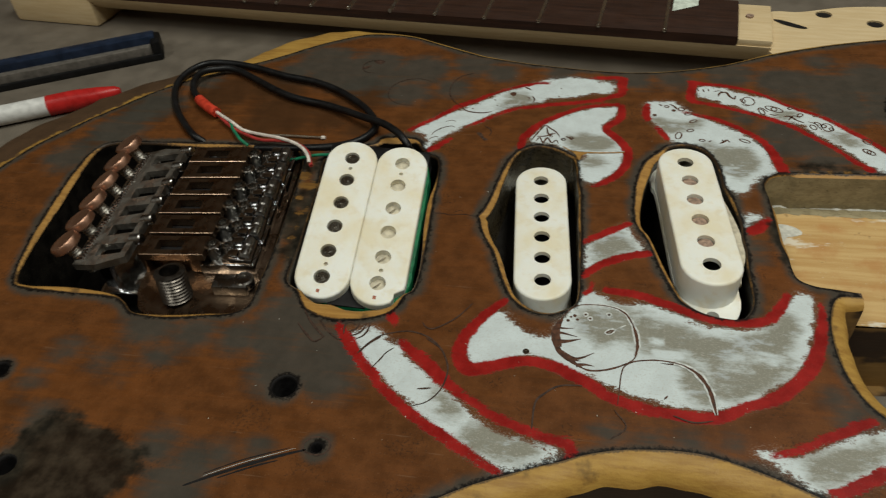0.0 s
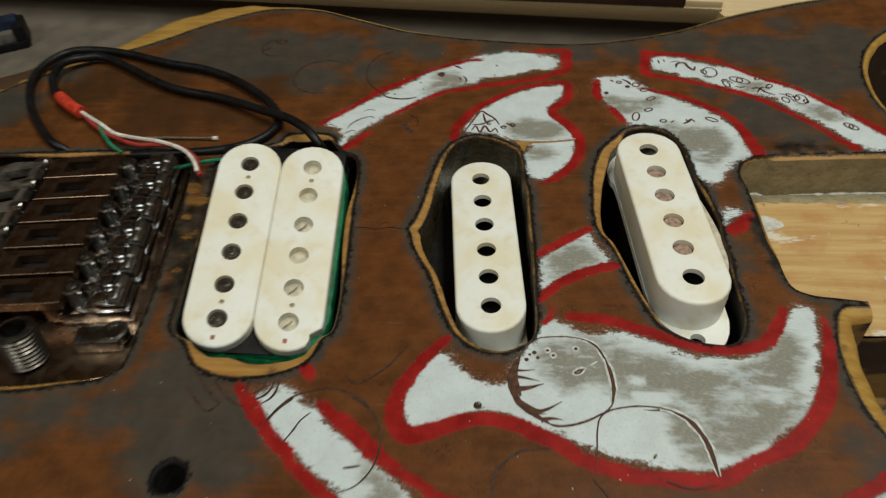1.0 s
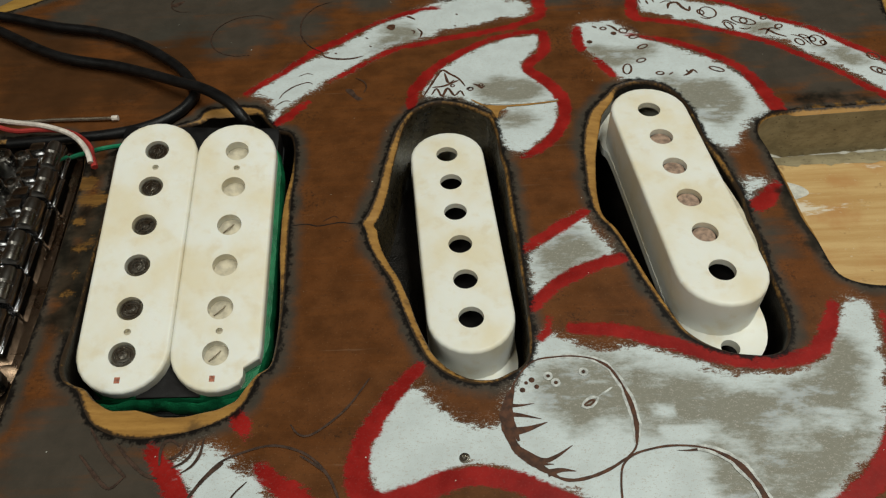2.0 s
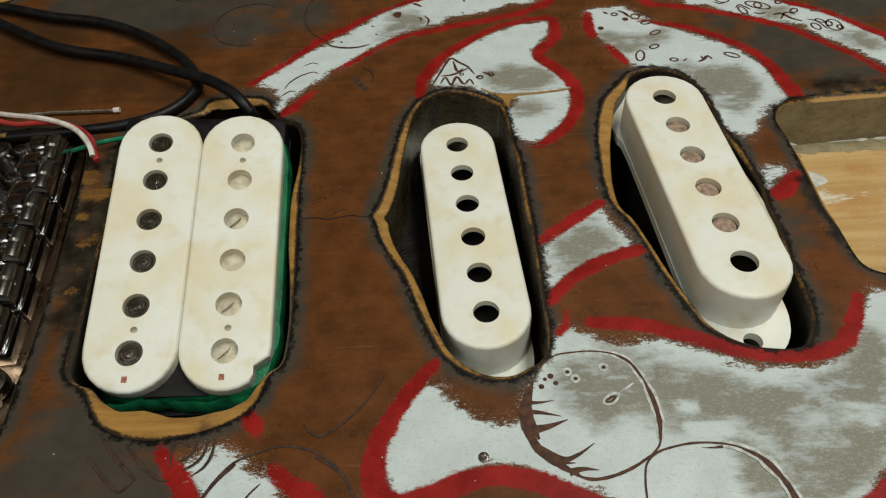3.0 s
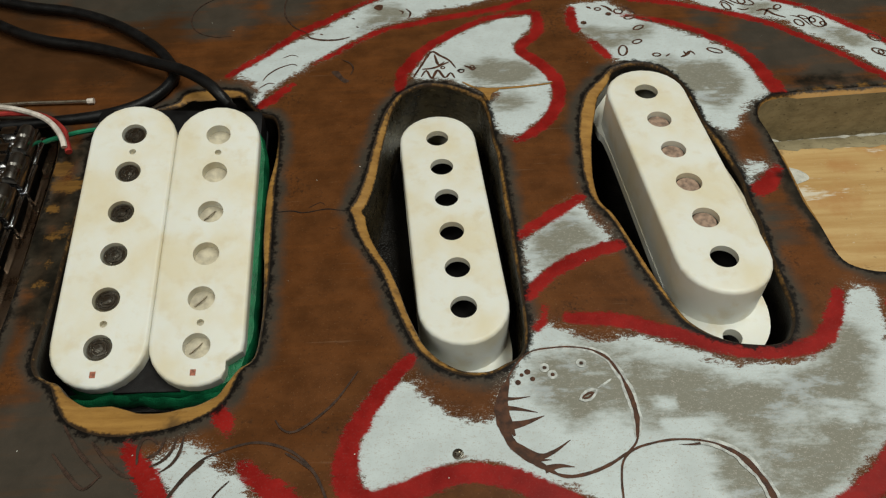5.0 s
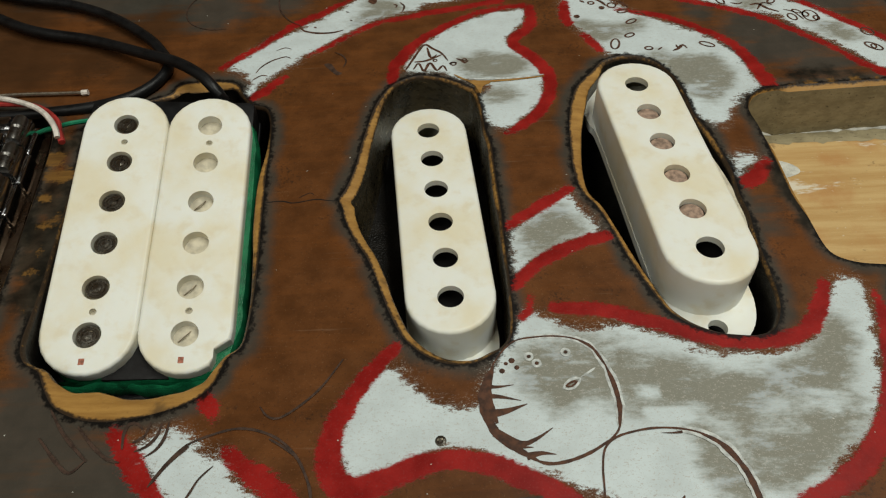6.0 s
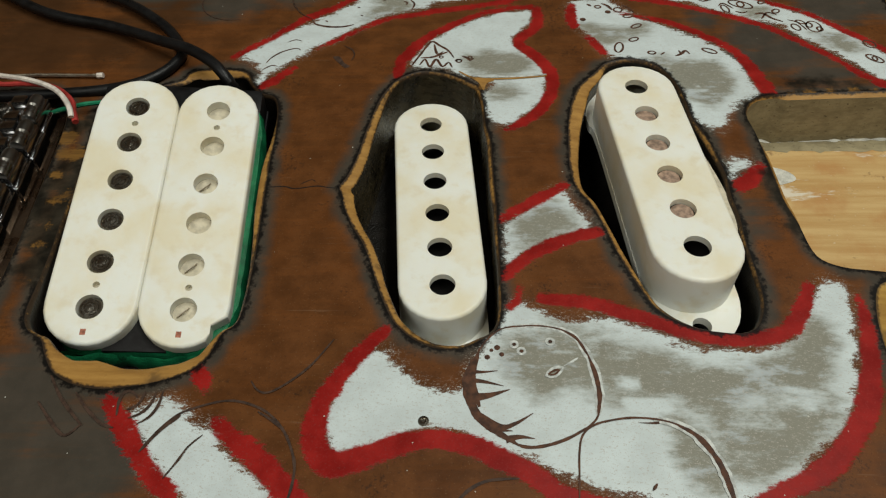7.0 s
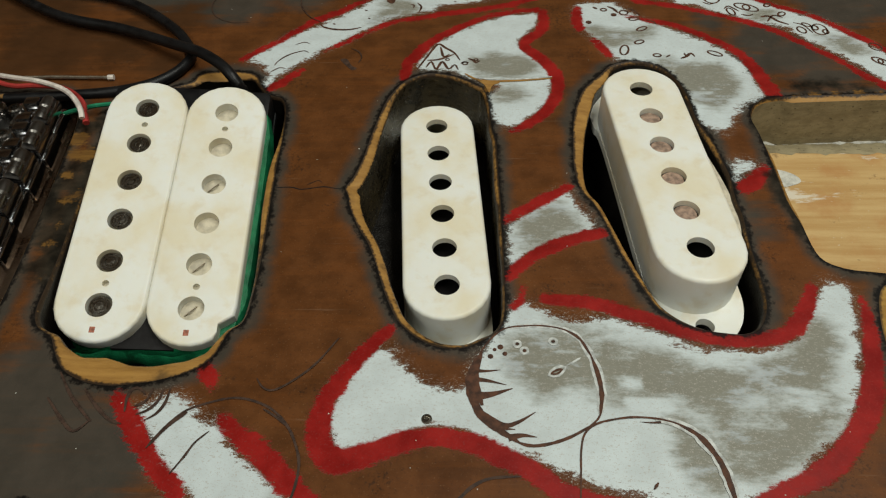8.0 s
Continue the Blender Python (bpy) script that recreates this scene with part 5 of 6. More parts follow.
def tremolo():
    at = millimetres(-95, -4, 0, 0, 0, 4.5)
    t = thing("tremolo_bridge", "dark chrome locking tremolo bridge with six saddles and fine tuners", "guitar bridge", at)
    plate = Geo()
    o = spline([(-18, 34), (10, 35), (19.5, 34), (21.5, 30), (22.5, 0), (23.5, -38), (22.5, -45), (18, -48.5), (4, -50), (-8, -50), (-14, -47.5), (-16.5, -42), (-18, -36), (-19, 0)], True, 2.0)
    plate.plate(o, [], -3.2)
    plate.rings([np.column_stack([o * s, np.full(len(o), z)]) for s, z in ((0.99, -6.0), (1.0, -5.6), (1.0, -3.5), (0.99, -3.2))])
    plate.link("base_plate", NICKEL_BROWN, t, "nickel base plate, its brown a painted reflection")
    Geo().box((-12, -32, -30), (6, 32, -6), 1.0).link("sustain_block", CHROME, t)
    first = None
    for i, v in enumerate(POLES):
        lift = 0.7 * math.cos((i - 2.5) * 0.55)
        put = millimetres(0.4 * math.sin(i * 2.1), v, lift)
        if first is None:
            body = Geo()
            body.box((2, -4.9, -3.6), (21, 4.9, 0.6), 0.5)
            body.box((10, -4.7, 0.6), (20.4, 4.7, 3.4), 0.7)
            body.box((12.5, -4.5, 3.2), (16, -1.6, 5.2), 0.5).box((12.5, 1.6, 3.2), (16, 4.5, 5.2), 0.5)
            body.rings([[(16.5, -4.6, 3.4), (16.5, 4.6, 3.4), (16.5, 4.6, 4.6), (16.5, -4.6, 4.6)], [(20.2, -4.6, 3.2), (20.2, 4.6, 3.2), (20.2, 4.6, 3.3), (20.2, -4.6, 3.3)]], True, True, True)
            lo = np.array([(-18.5, -4.7), (4.2, -4.7), (4.2, 4.7), (-18.5, 4.7)])
            slot = np.array([(-13.4, -2.4), (-4.0, -2.4), (-4.0, 2.4), (-13.4, 2.4)])
            arm = Geo().plate(lo * (0.985, 0.96), [slot], 5.2).plate(lo, [slot], 2.4, True)
            arm.rings([np.column_stack([lo, np.full(4, 2.4)]), np.column_stack([lo, np.full(4, 5.0)]), np.column_stack([lo * (0.985, 0.96), np.full(4, 5.2)])])
            arm.rings([np.column_stack([slot, np.full(4, z)]) for z in (5.2, 2.4)])
            rear = Geo().box((-18.3, -4.5, -4), (-16.8, 4.5, 2.38), 0.4)
            front = Geo().box((-1.5, -4.5, -3), (2.0, 4.5, 2.38), 0.4)
            bolt = Geo().lathe([(2.7, 0), (2.7, 5.6), (2.3, 6.1), (1.4, 6.1), (1.3, 4.6), (0.01, 4.6)], 20, Matrix.Translation((6.3, 0, 0)), False, False)
            bolt.lathe([(1.7, 0.6), (1.7, 5.2), (1.4, 5.6), (0.8, 5.6), (0.7, 4.6), (0.01, 4.6)], 16, Matrix.Translation((11.2, 0, 0)), False, False)
            roller = Geo().lathe([(1.5, -4.2), (1.7, -3.4), (1.7, -0.5), (1.3, 0), (1.7, 0.5), (1.7, 3.4), (1.5, 4.2)], 16, Matrix.Translation((18.2, 0, 4.0)) @ Matrix.Rotation(math.pi / 2, 4, "X"))
            # Black plate added below the arm's slot to paint shade in it.
            hollow = Geo().box((-14, -2.5, 1.6), (-3.6, 2.5, 2.0), 0)
            first = [body.link("saddle", CHROME, t, "dark chrome saddle block", at=put)]
            for name, g, mat, lab in (("saddle_arm", arm, NICKEL_BROWN, "slotted saddle arm, its brown a painted reflection"), ("arm_foot", rear, NICKEL_BROWN, ""), ("arm_foot", front, NICKEL_BROWN, ""), ("saddle_bolt", bolt, STEEL, "bright socket-head bolts"), ("roller", roller, STEEL, ""),
                                      ("slot_shade", hollow, HOLE, "")):
                first.append(g.link(name, mat, first[0], lab))
        else:
            s = again(first[0], "saddle", t, put)
            tagged(s, "dark chrome saddle block")
            for child in first[1:]:
                again(child, child.name.split(".")[0], s, Matrix.Identity(4))
    # slotted tail plate with knurled rear bar
    tail_at = millimetres(-31.5, 0, 1.6, 0, -9, 0)
    lo = np.array([(-11, -32), (-2, -33.5), (8.5, -31), (8.5, 31), (-2, 33.5), (-11, 32)])
    slots = [np.array([(-4, v - 2.9), (6.0, v - 2.5), (6.0, v + 2.5), (-4, v + 2.9)]) for v in POLES]
    tail = Geo()
    tail.plate(lo, slots, 1.4).plate(lo, slots, -1.2, True)
    tail.rings([np.column_stack([lo, np.full(6, z)]) for z in (-1.2, 1.4)])
    for sl in slots:
        tail.rings([np.column_stack([sl, np.full(4, z)]) for z in (1.4, -1.2)])
    plate_ob = tail.link("tail_plate", TAIL, t, "grey slotted steel tail plate", at=tail_at)
    knurl = Geo()
    teeth = [(-31 + 0.35 * k, 2.5 if k % 4 < 2 else 1.7) for k in range(178)]
    knurl.rings([[(-10.2, y, 1.2), (-10.0, y, h - 0.2), (-9.6, y, h), (-8.0, y, h), (-7.6, y, h - 0.2), (-7.4, y, 1.2)] for y, h in teeth], True, True, True)
    knurl.link("knurled_bar", CHROME, plate_ob, "knurled bar")
    for v in POLES:
        Geo().lathe([(1.7, -2.2), (2.0, -1.8), (2.0, 1.8), (1.7, 2.2)], 14, Matrix.Translation((8.6, v + 4.6, 0.6)) @ Matrix.Rotation(math.pi / 2, 4, "Y")).link("screw_end", STEEL, plate_ob)
    Geo().box((-40, -31, -30), (-24, 31, -14), 1.0).link("tuner_block", CHROME, t)
    for v in POLES[:1] + POLES[-1:]:
        Geo().box((-38, v - 1.5, -15), (-34, v + 1.5, 1), 0.3).link("bracket", CHROME, t)
    tuner = None
    for i, v in enumerate(POLES):
        put = millimetres(-43.2, v * 1.06 + 0.5, 2.4 + 0.35 * i, 0, -26 + 3 * math.sin(i * 1.7), 0)
        if tuner is None:
            ridge = [(1.9 + 0.28 * (k % 2), -9 + k * 0.55) for k in range(22)]
            tuner = Geo().lathe(ridge, 18).link("fine_tuner", TAIL, t, "ridged fine tuner screw", at=put)
            prof = [(1.5, 2.6), (4.5, 2.8), (5.2, 3.3), (5.2, 5.3), (4.8, 5.9), (3.0, 6.0), (0.01, 6.05)]
            knob = Geo()
            seg = 36
            knob.rings([[((r + (0.16 * (q % 2) if 3.9 < r else 0)) * math.cos(2 * math.pi * q / seg), (r + (0.16 * (q % 2) if 3.9 < r else 0)) * math.sin(2 * math.pi * q / seg), z) for q in range(seg)] for r, z in prof], True, True, True)
            knob = knob.link("knob", KNOB, tuner, "round copper-tinted knob")
        else:
            s = again(tuner, "fine_tuner", t, put)
            tagged(s, "ridged fine tuner screw")
            again(knob, "knob", s, Matrix.Identity(4))
    # arm socket with its coiled collar
    coil = [(4.3 + 0.7 * (k % 2), -3 + 0.62 * k) for k in range(18)]
    sock = Geo().lathe(coil + [(3.6, 8.0), (3.2, 8.0), (3.0, 2.0), (0.01, 2.0)], 28, Matrix.Translation((-2.5, -42, 0)) @ Matrix.Rotation(radians(-8), 4, "X"), True, False)
    sock.link("arm_socket", SOCKET, t, "ribbed black arm socket")
    clip = Geo().box((9, -41, -3.4), (21, -35, 0.8), 0.9).lathe([(3.4, -3), (3.4, -0.4), (2.8, 0.2), (1.4, 0.2), (1.4, -1), (0.01, -1)], 18, Matrix.Translation((19, -37, 1)), False, False)
    clip.link("pivot_clip", STEEL, t, "bright pivot clip")


tremolo()

# ---------------------------------------------------------------- cables lying on the body


def cables():
    t = thing("pickup_cable", "black pickup cable looped on the body, ending in bare coloured wires", "cable", millimetres(-33, 34, -6))
    off = Vector((33, -34, 6))

    def run(name, pts, r, mat, label, seg=12):
        Geo().tube([tuple(Vector(p) + off) for p in pts], r, seg).link(name, mat, t, label)

    run("cable", [(-32, 37.7, -4), (-32.4, 35.8, 1), (-34.2, 36.6, 4), (-38.1, 40.5, 5.5), (-44.9, 45.8, 5.8), (-54.1, 51.8, 4.4), (-73.2, 63, 2.4), (-95, 70.7, 2.4), (-124.4, 89.8, 2.6), (-134.6, 89.3, 3.5), (-140.1, 83.8, 4.5), (-139.5, 74.1, 4.5), (-136.2, 67.6, 3.5), (-130.7, 62, 3.2)], 1.5, BLACK, "black rubber-jacketed cable")
    run("heat_shrink", [(-132.4, 63.4, 3.2), (-130, 61.2, 3.2), (-124.7, 56.6, 3.2), (-120.4, 53.8, 3.0)], 2.2, SHRINK, "red heat-shrink sleeve")
    run("green_wire", [(-115.7, 50.5, 2.8), (-112.5, 48.5, 2.6), (-108.8, 42.9, 2.4), (-103.3, 36.4, 2.2), (-99.5, 34.5, 0.5)], 0.65, GREEN_WIRE, "green insulated wire", 8)
    run("white_wire", [(-121, 54.5, 3), (-117, 51.3, 3.3), (-110.5, 46.7, 3.2), (-103.6, 41.4, 3.2), (-96.2, 39, 3.2), (-86, 36, 3.8), (-77.3, 31, 5), (-71.7, 25.6, 6), (-69, 21.8, 5.4), (-68.2, 19.6, 4.6)], 0.68, WHITE_WIRE, "white insulated wire", 8)
    run("red_wire", [(-121, 54.2, 2.4), (-117.4, 51, 2.4), (-108.5, 43.4, 2.2), (-95.3, 36.4, 2.4), (-88, 36.1, 2.4), (-80.3, 34.2, 3.2), (-74.2, 30.1, 4.2), (-70, 25.5, 4.2), (-68.8, 21.6, 3.6)], 0.68, RED_WIRE, "red insulated wire", 8)
    run("red_wire_tip", [(-68.9, 22.3, 3.8), (-67.6, 19.4, 3.2)], 0.8, RED_WIRE, "red wire end", 8)
    run("bare_wire", [(-118, 53, 2.6), (-110.3, 46, 1.4), (-98.2, 42.1, 0.9), (-86.1, 42, 0.8), (-75.5, 41.7, 0.8), (-70.2, 41.5, 0.9)], 0.5, TINNED, "bare tinned braid", 8)
    run("wire_tip", [(-70.4, 41.5, 0.9), (-68.8, 41.6, 0.9)], 0.75, WHITE_WIRE, "frayed wire tip", 8)
    b = thing("second_cable", "black cable looping from the tremolo cavity across the body", "cable", millimetres(-113, 30, -3))
    off = Vector((113, -30, 3))
    t = b
    run("cable", [(-112, 30, -9), (-118.9, 36.8, -2), (-124.5, 38.4, 1.6), (-133.1, 47.4, 2), (-142.1, 59.5, 2.2), (-149, 74.8, 2.4), (-148.8, 86.7, 2.6), (-143, 95.6, 2.6), (-132.6, 96.9, 2.4), (-117.7, 93.5, 2.4), (-100.3, 86.6, 2.4), (-85.2, 82.2, 2.4), (-71.4, 74.8, 2.4), (-59.2, 64.6, 2.2), (-53, 57.4, 1.8), (-49.6, 50.8, 1.5), (-50.4, 45.5, 1.5), (-53, 41, 1.5), (-57.8, 37.2, 1.5), (-66.3, 35, 1), (-81.3, 34.6, 0), (-96.8, 35, -1)], 1.45, BLACK, "black rubber-jacketed cable")
    g = thing("thin_green_wire", "thin green insulated wire beside the humbucker", "wire", millimetres(-76, 27, -2))
    Geo().tube([(-6, -1.4, 0), (-0.9, -0.2, 2.4), (4, -0.5, 4), (8.5, -0.3, 5), (11.1, 2.8, 3), (14, 6, 1)], 0.6, 8).link("insulation", GREEN_WIRE, g)


cables()

# ---------------------------------------------------------------- drawn and scratched lines on the paint


def ribbon(geo, pts, width, closed=False, z=0.05, taper=True):
    line = spline(pts, closed, 0.7)
    nrm = normals(line, closed)
    n = len(line)
    s = np.linspace(0, math.pi, n)
    w = width * (np.ones(n) if closed or not taper else 0.35 + 0.65 * np.sin(s) ** 0.5) * (1 + 0.35 * np.array([noise.noise(Vector((p[0] * 0.7, p[1] * 0.7, 9))) for p in line]))
    a = np.column_stack([line[:, :2] + nrm * w[:, None] / 2, np.full(n, z)])
    b = np.column_stack([line[:, :2] - nrm * w[:, None] / 2, np.full(n, z)])
    k = n if closed else n - 1
    geo.add(np.concatenate([a, b]), [(i, (i + 1) % n, n + (i + 1) % n, n + i) for i in range(k)])


def drawn_lines():
    level = [0.05]

    def scratch(pts, width, closed=False):
        geo = Geo()
        level[0] += 0.004
        ribbon(geo, pts, width * 0.8, closed, level[0])
        geo.link("scratched_line", INK, BODY, "scratched dark brown line")

    def scraped(pts, width, closed=False):
        geo = Geo()
        level[0] += 0.004
        ribbon(geo, pts, width, closed, level[0])
        geo.link("scraped_margin", SCRAPE, BODY, "pale scraped margin of a scratch")

    def tooth(pts, width):
        """A cut that is broad at its root and runs out to a point."""
        line = spline(pts, False, 0.4)
        nrm = normals(line, False)
        level[0] += 0.004
        w = width * np.linspace(1, 0.08, len(line))[:, None]
        rows = [np.column_stack([line[:, :2] + nrm * w * k, np.full(len(line), level[0])]) for k in (-0.5, 0.5)]
        Geo().rings(rows, False).link("scratched_line", INK, BODY, "scratched dark brown cut")

    ROUND = [(34.6, -39.4), (38.7, -38.7), (42.5, -38.7), (46.2, -39.6), (48.7, -41.5), (50.5, -45.3), (51.4, -49.5), (51.6, -53.6), (50.9, -57.5), (49.0, -59.7), (45.9, -61.6), (42.4, -63.0), (39.0, -63.6),
             (36.6, -63.1), (34.2, -61.5), (31.8, -59.9), (29.9, -57.8), (28.7, -55.0), (28.1, -52.1), (28.3, -49.2), (29.4, -46.1), (31.5, -42.3)]
    scraped(ROUND[0:9], 1.3)
    scraped(ROUND[4:9], 1.9)
    scratch(ROUND, 0.45, True)
    scratch(ROUND[3:6], 0.8)
    scratch(ROUND[5:9], 1.1)
    scratch(ROUND[9:15], 0.8)
    scratch(ROUND[13:18], 1.5)
    scratch(ROUND[15:21], 2.2)
    scratch([(30.2, -44.8), (29.2, -48), (29.2, -52), (30.2, -56)], 1.6)
    for pts, w in (([(28.2, -48.8), (31, -48.9), (33.7, -48.6)], 1.0), ([(28.2, -50.6), (31, -50.9), (34.7, -51.8)], 1.2), ([(28.8, -54.2), (32, -53.7), (35.7, -52.5)], 1.9), ([(29.6, -57.6), (33.8, -59.8), (36.4, -59.2), (39.6, -57.2)], 1.7),
                   ([(34.6, -62.2), (37.1, -61.7), (39.6, -62.0)], 1.4), ([(30.6, -58.6), (32.8, -60.3), (35.9, -60.6)], 1.5)):
        tooth(pts, w)
    for x, y, r in ((31.8, -45.7, 0.55), (34.5, -45.1, 0.5), (33.7, -43.6, 0.6), (32.6, -44.2, 0.4)):
        geo = Geo().plate(circle(x, y, r, 8) * (1, 1), [], 0.06)
        geo.link("ink_dot", INK, BODY, "dark brown dot")
    for x, y, r in ((36.9, -42.9, .42), (38.2, -44.4, .42), (43.7, -42.3, .45)):
        scraped(list(circle(x, y, r + 0.25, 8)), 0.5, True)
        scratch(list(circle(x, y, r * 0.4, 8)), 0.4, True)
    scraped([(42.4, -49.7), (43.7, -48.1), (45.6, -47.9), (44.2, -49.8)], 0.5, True)
    scratch([(42.9, -49.3), (43.9, -48.6), (45.0, -48.4), (43.9, -49.4)], 0.5, True)
    scraped([(45.8, -47.6), (47.5, -46.6), (48.6, -45.8)], 0.4)
    LOWER = [(45.9, -74.2), (46.5, -68.5), (46.9, -64.5), (47.8, -61.3), (50.0, -59.4), (53.0, -58.5), (56.5, -58.0), (60.4, -58.2), (64.1, -59.2), (67.1, -61.3), (69.2, -64.6), (70.3, -68.1), (71.0, -74.5)]
    scraped(LOWER[7:], 2.1)
    scratch(LOWER, 0.5)
    scratch(LOWER[8:], 1.3)
    tooth([(61.2, -58.9), (59.6, -59.0), (57.6, -58.9)], 0.5)
    scratch([(58.1, -71.0), (59.0, -69.8)], 0.7)

    hook = Geo()
    for pts in ([(13.4, 45.7), (15.8, 51.4), (18.5, 57.1), (20.8, 55.3), (23.2, 52.9), (24.8, 49.5)], [(15.8, 49.5), (19.1, 49.9), (23.2, 52.3)], [(19.3, 55.9), (20.3, 51.2), (21.9, 52.4)],
                [(15.6, 46.2), (17, 48.8), (18.4, 45.4), (20, 48.8), (21.8, 45.4), (23.4, 47.4), (24.4, 45)], [(25.1, 47.9), (26, 48.6), (27.2, 48.3)], [(27.0, 50.2), (28.4, 49.4), (29.2, 48.2), (30.2, 49.2)]):
        ribbon(hook, pts, 0.75)
    for x, y, r in ((26.2, 48.0, 0.7), (29.2, 49.6, 0.5), (21.4, 49.8, 0.5)):
        ribbon(hook, list(circle(x, y, r, 8)), 0.4, True)
    hook.link("drawn_scribble", INK, BODY, "scratched dark scribble")
    scraped([(30.2, 41.0), (36, 40.6), (43, 40.7), (49.3, 41.5)], 0.7)
    split = Geo()
    ribbon(split, [(26.2, 43.1), (29.6, 40.4), (34.0, 39.7), (41.1, 39.9), (49.3, 40.8)], 0.7, False, level[0] + 0.01)
    split.plate(spline([(29.6, 40.5), (35.4, 39.3), (33.4, 37.6), (32.6, 34.8), (31.4, 38)], True, 0.6)[:, :2], [], level[0] + 0.006)
    split.link("scratched_line", RIM, BODY, "tan scratch through the paint")

    def loops(rows):
        """Drawn rings: x, y, half length, half height, turn."""
        geo = Geo()
        for x, y, a, b, turn in rows:
            c, q = math.cos(radians(turn)), math.sin(radians(turn))
            ribbon(geo, [(x + 0.85 * a * c * math.cos(w) - 0.8 * b * q * math.sin(w), y + a * q * math.cos(w) + b * c * math.sin(w)) for w in np.linspace(0, 6.28, 11)[:-1]], 0.5, True)
        return geo

    arc = loops([(98.9, 80.1, 2.8, 3.0, 0), (96.8, 80.4, 1.0, 1.4, 20), (107.9, 74.7, 4.0, 1.7, -24), (107.9, 74.7, 1.2, 1.3, 0), (103.0, 72.5, 1.1, 2.0, 20), (117.0, 70.9, 1.4, 0.9, 30), (125.3, 62.8, 2.3, 2.7, 0), (124.2, 63.6, 1.0, 1.1, 0),
                 (126.6, 61.6, 0.9, 1.0, 0), (120.3, 62.6, 1.2, 1.7, 30), (122.3, 65.2, 1.4, 0.7, -30), (136.5, 47.4, 2.6, 1.3, -36), (136.5, 47.4, 0.7, 0.9, 0), (114.2, 75.8, 1.3, 0.8, 30), (137.5, 54.1, 1.9, 1.6, -40)])
    for pts, w in (([(87.6, 83.2), (88.6, 86), (91, 86.4), (92, 83.6), (93.6, 81.6), (94.4, 84)], 1.1), ([(79.8, 88.8), (80.2, 86.8)], .5), ([(82, 88.6), (82.3, 86.2)], .6), ([(84, 89), (84.2, 87.2)], .5), ([(86, 86.6), (87.8, 87.6), (89.6, 87.2)], .5),
                   ([(110.6, 69.4), (113, 69.8), (115, 67.2), (117.6, 65.4)], .9), ([(112, 67), (114.4, 70.2), (116.8, 69)], .6), ([(101.4, 74), (103, 75.4), (105.4, 72.6)], .6), ([(119, 66.4), (121.4, 65), (123, 61)], .5), ([(105.6, 71), (107.6, 70.2), (109, 71)], .6),
                   ([(96, 77.8), (97.6, 76.6), (99.6, 77.2)], .5)):
        ribbon(arc, pts, w)
    arc.link("drawn_scribble", INK, BODY, "fine dark inked scribble")
    wing = loops([(69.9, 53.6, 1.3, 2.4, -20), (74.5, 57.4, 1.6, 0.8, 20), (76.2, 64.0, 1.9, 0.8, 25), (94.0, 51.6, 2.3, 0.9, -25), (72.2, 72.5, 1.4, 1.2, 0), (74.7, 69.2, 1.7, 0.8, 10), (66.6, 74.2, 1.0, 0.7, 0), (78.4, 51.0, 1.2, 0.7, 0)])
    for pts, w in (([(84.4, 49.4), (86, 50.2), (87.6, 51.8), (88.4, 50.2)], .9), ([(86, 50.4), (85.8, 52)], .6), ([(63.6, 75.8), (64.8, 74.6)], .9), ([(67.8, 76), (69.4, 74.8), (70.6, 72.4)], .9), ([(78, 68.4), (80, 67.6), (80.6, 66)], .5), ([(73.6, 75), (75.4, 73.4), (76.6, 71)], .7),
                   ([(80.6, 50), (82, 51.2)], .6)):
        ribbon(wing, pts, w)
    wing.plate(circle(61.6, 67.6, 0.9, 8), [], 0.06)
    wing.plate(circle(69.2, 71.4, 0.9, 8), [], 0.06)
    wing.link("drawn_scribble", INK, BODY, "fine dark inked scribble")
    left = Geo()
    for pts, w in (([(-16.5, 69.2), (-15.4, 66.8), (-11.8, 65.3), (-7.4, 65.1), (-4.0, 66.2)], .8), ([(8.2, 86.2), (9.4, 85.6), (10.9, 84.2)], 1.1), ([(11.6, 79.2), (12.9, 77), (12.4, 74.1)], .6), ([(-26.2, 47.7), (-25.2, 50.2), (-22.6, 53), (-19.0, 54.6), (-17.6, 53.6)], .5),
                   ([(-26.8, 44.6), (-24.6, 46.6), (-22.8, 46.2)], .45), ([(-12.6, 68.4), (-11.8, 67.8)], .7), ([(-2.6, 71.2), (-1.8, 70.6)], .6), ([(23.4, 86.4), (24, 85.6)], .7), ([(22.6, 79.8), (23.4, 79.4)], .6), ([(9.6, 78.6), (10.8, 77.6), (10.4, 76.4)], .5),
                   ([(-22, 57.6), (-19.6, 58.8), (-17.8, 58)], .35), ([(-4, 75.6), (-3, 75)], .6)):
        ribbon(left, pts, w)
    left.plate(spline([(2.2, 80.6), (3.3, 82), (4.8, 81.6), (4.6, 79.4), (3.6, 79)], True, 0.4)[:, :2], [], 0.06)
    left.link("drawn_scribble", INK, BODY, "fine dark inked scribble")


    def stroke(pts, width):
        geo = Geo()
        level[0] += 0.004
        ribbon(geo, pts, width, False, level[0])
        geo.link("faint_line", PENCIL, BODY, "faint dark pencilled line")

    stroke([(23.9, -84.4), (24.3, -76.1), (26.8, -72.6), (28.9, -70.7), (31.7, -69.5), (36.6, -69.1)], 0.6)
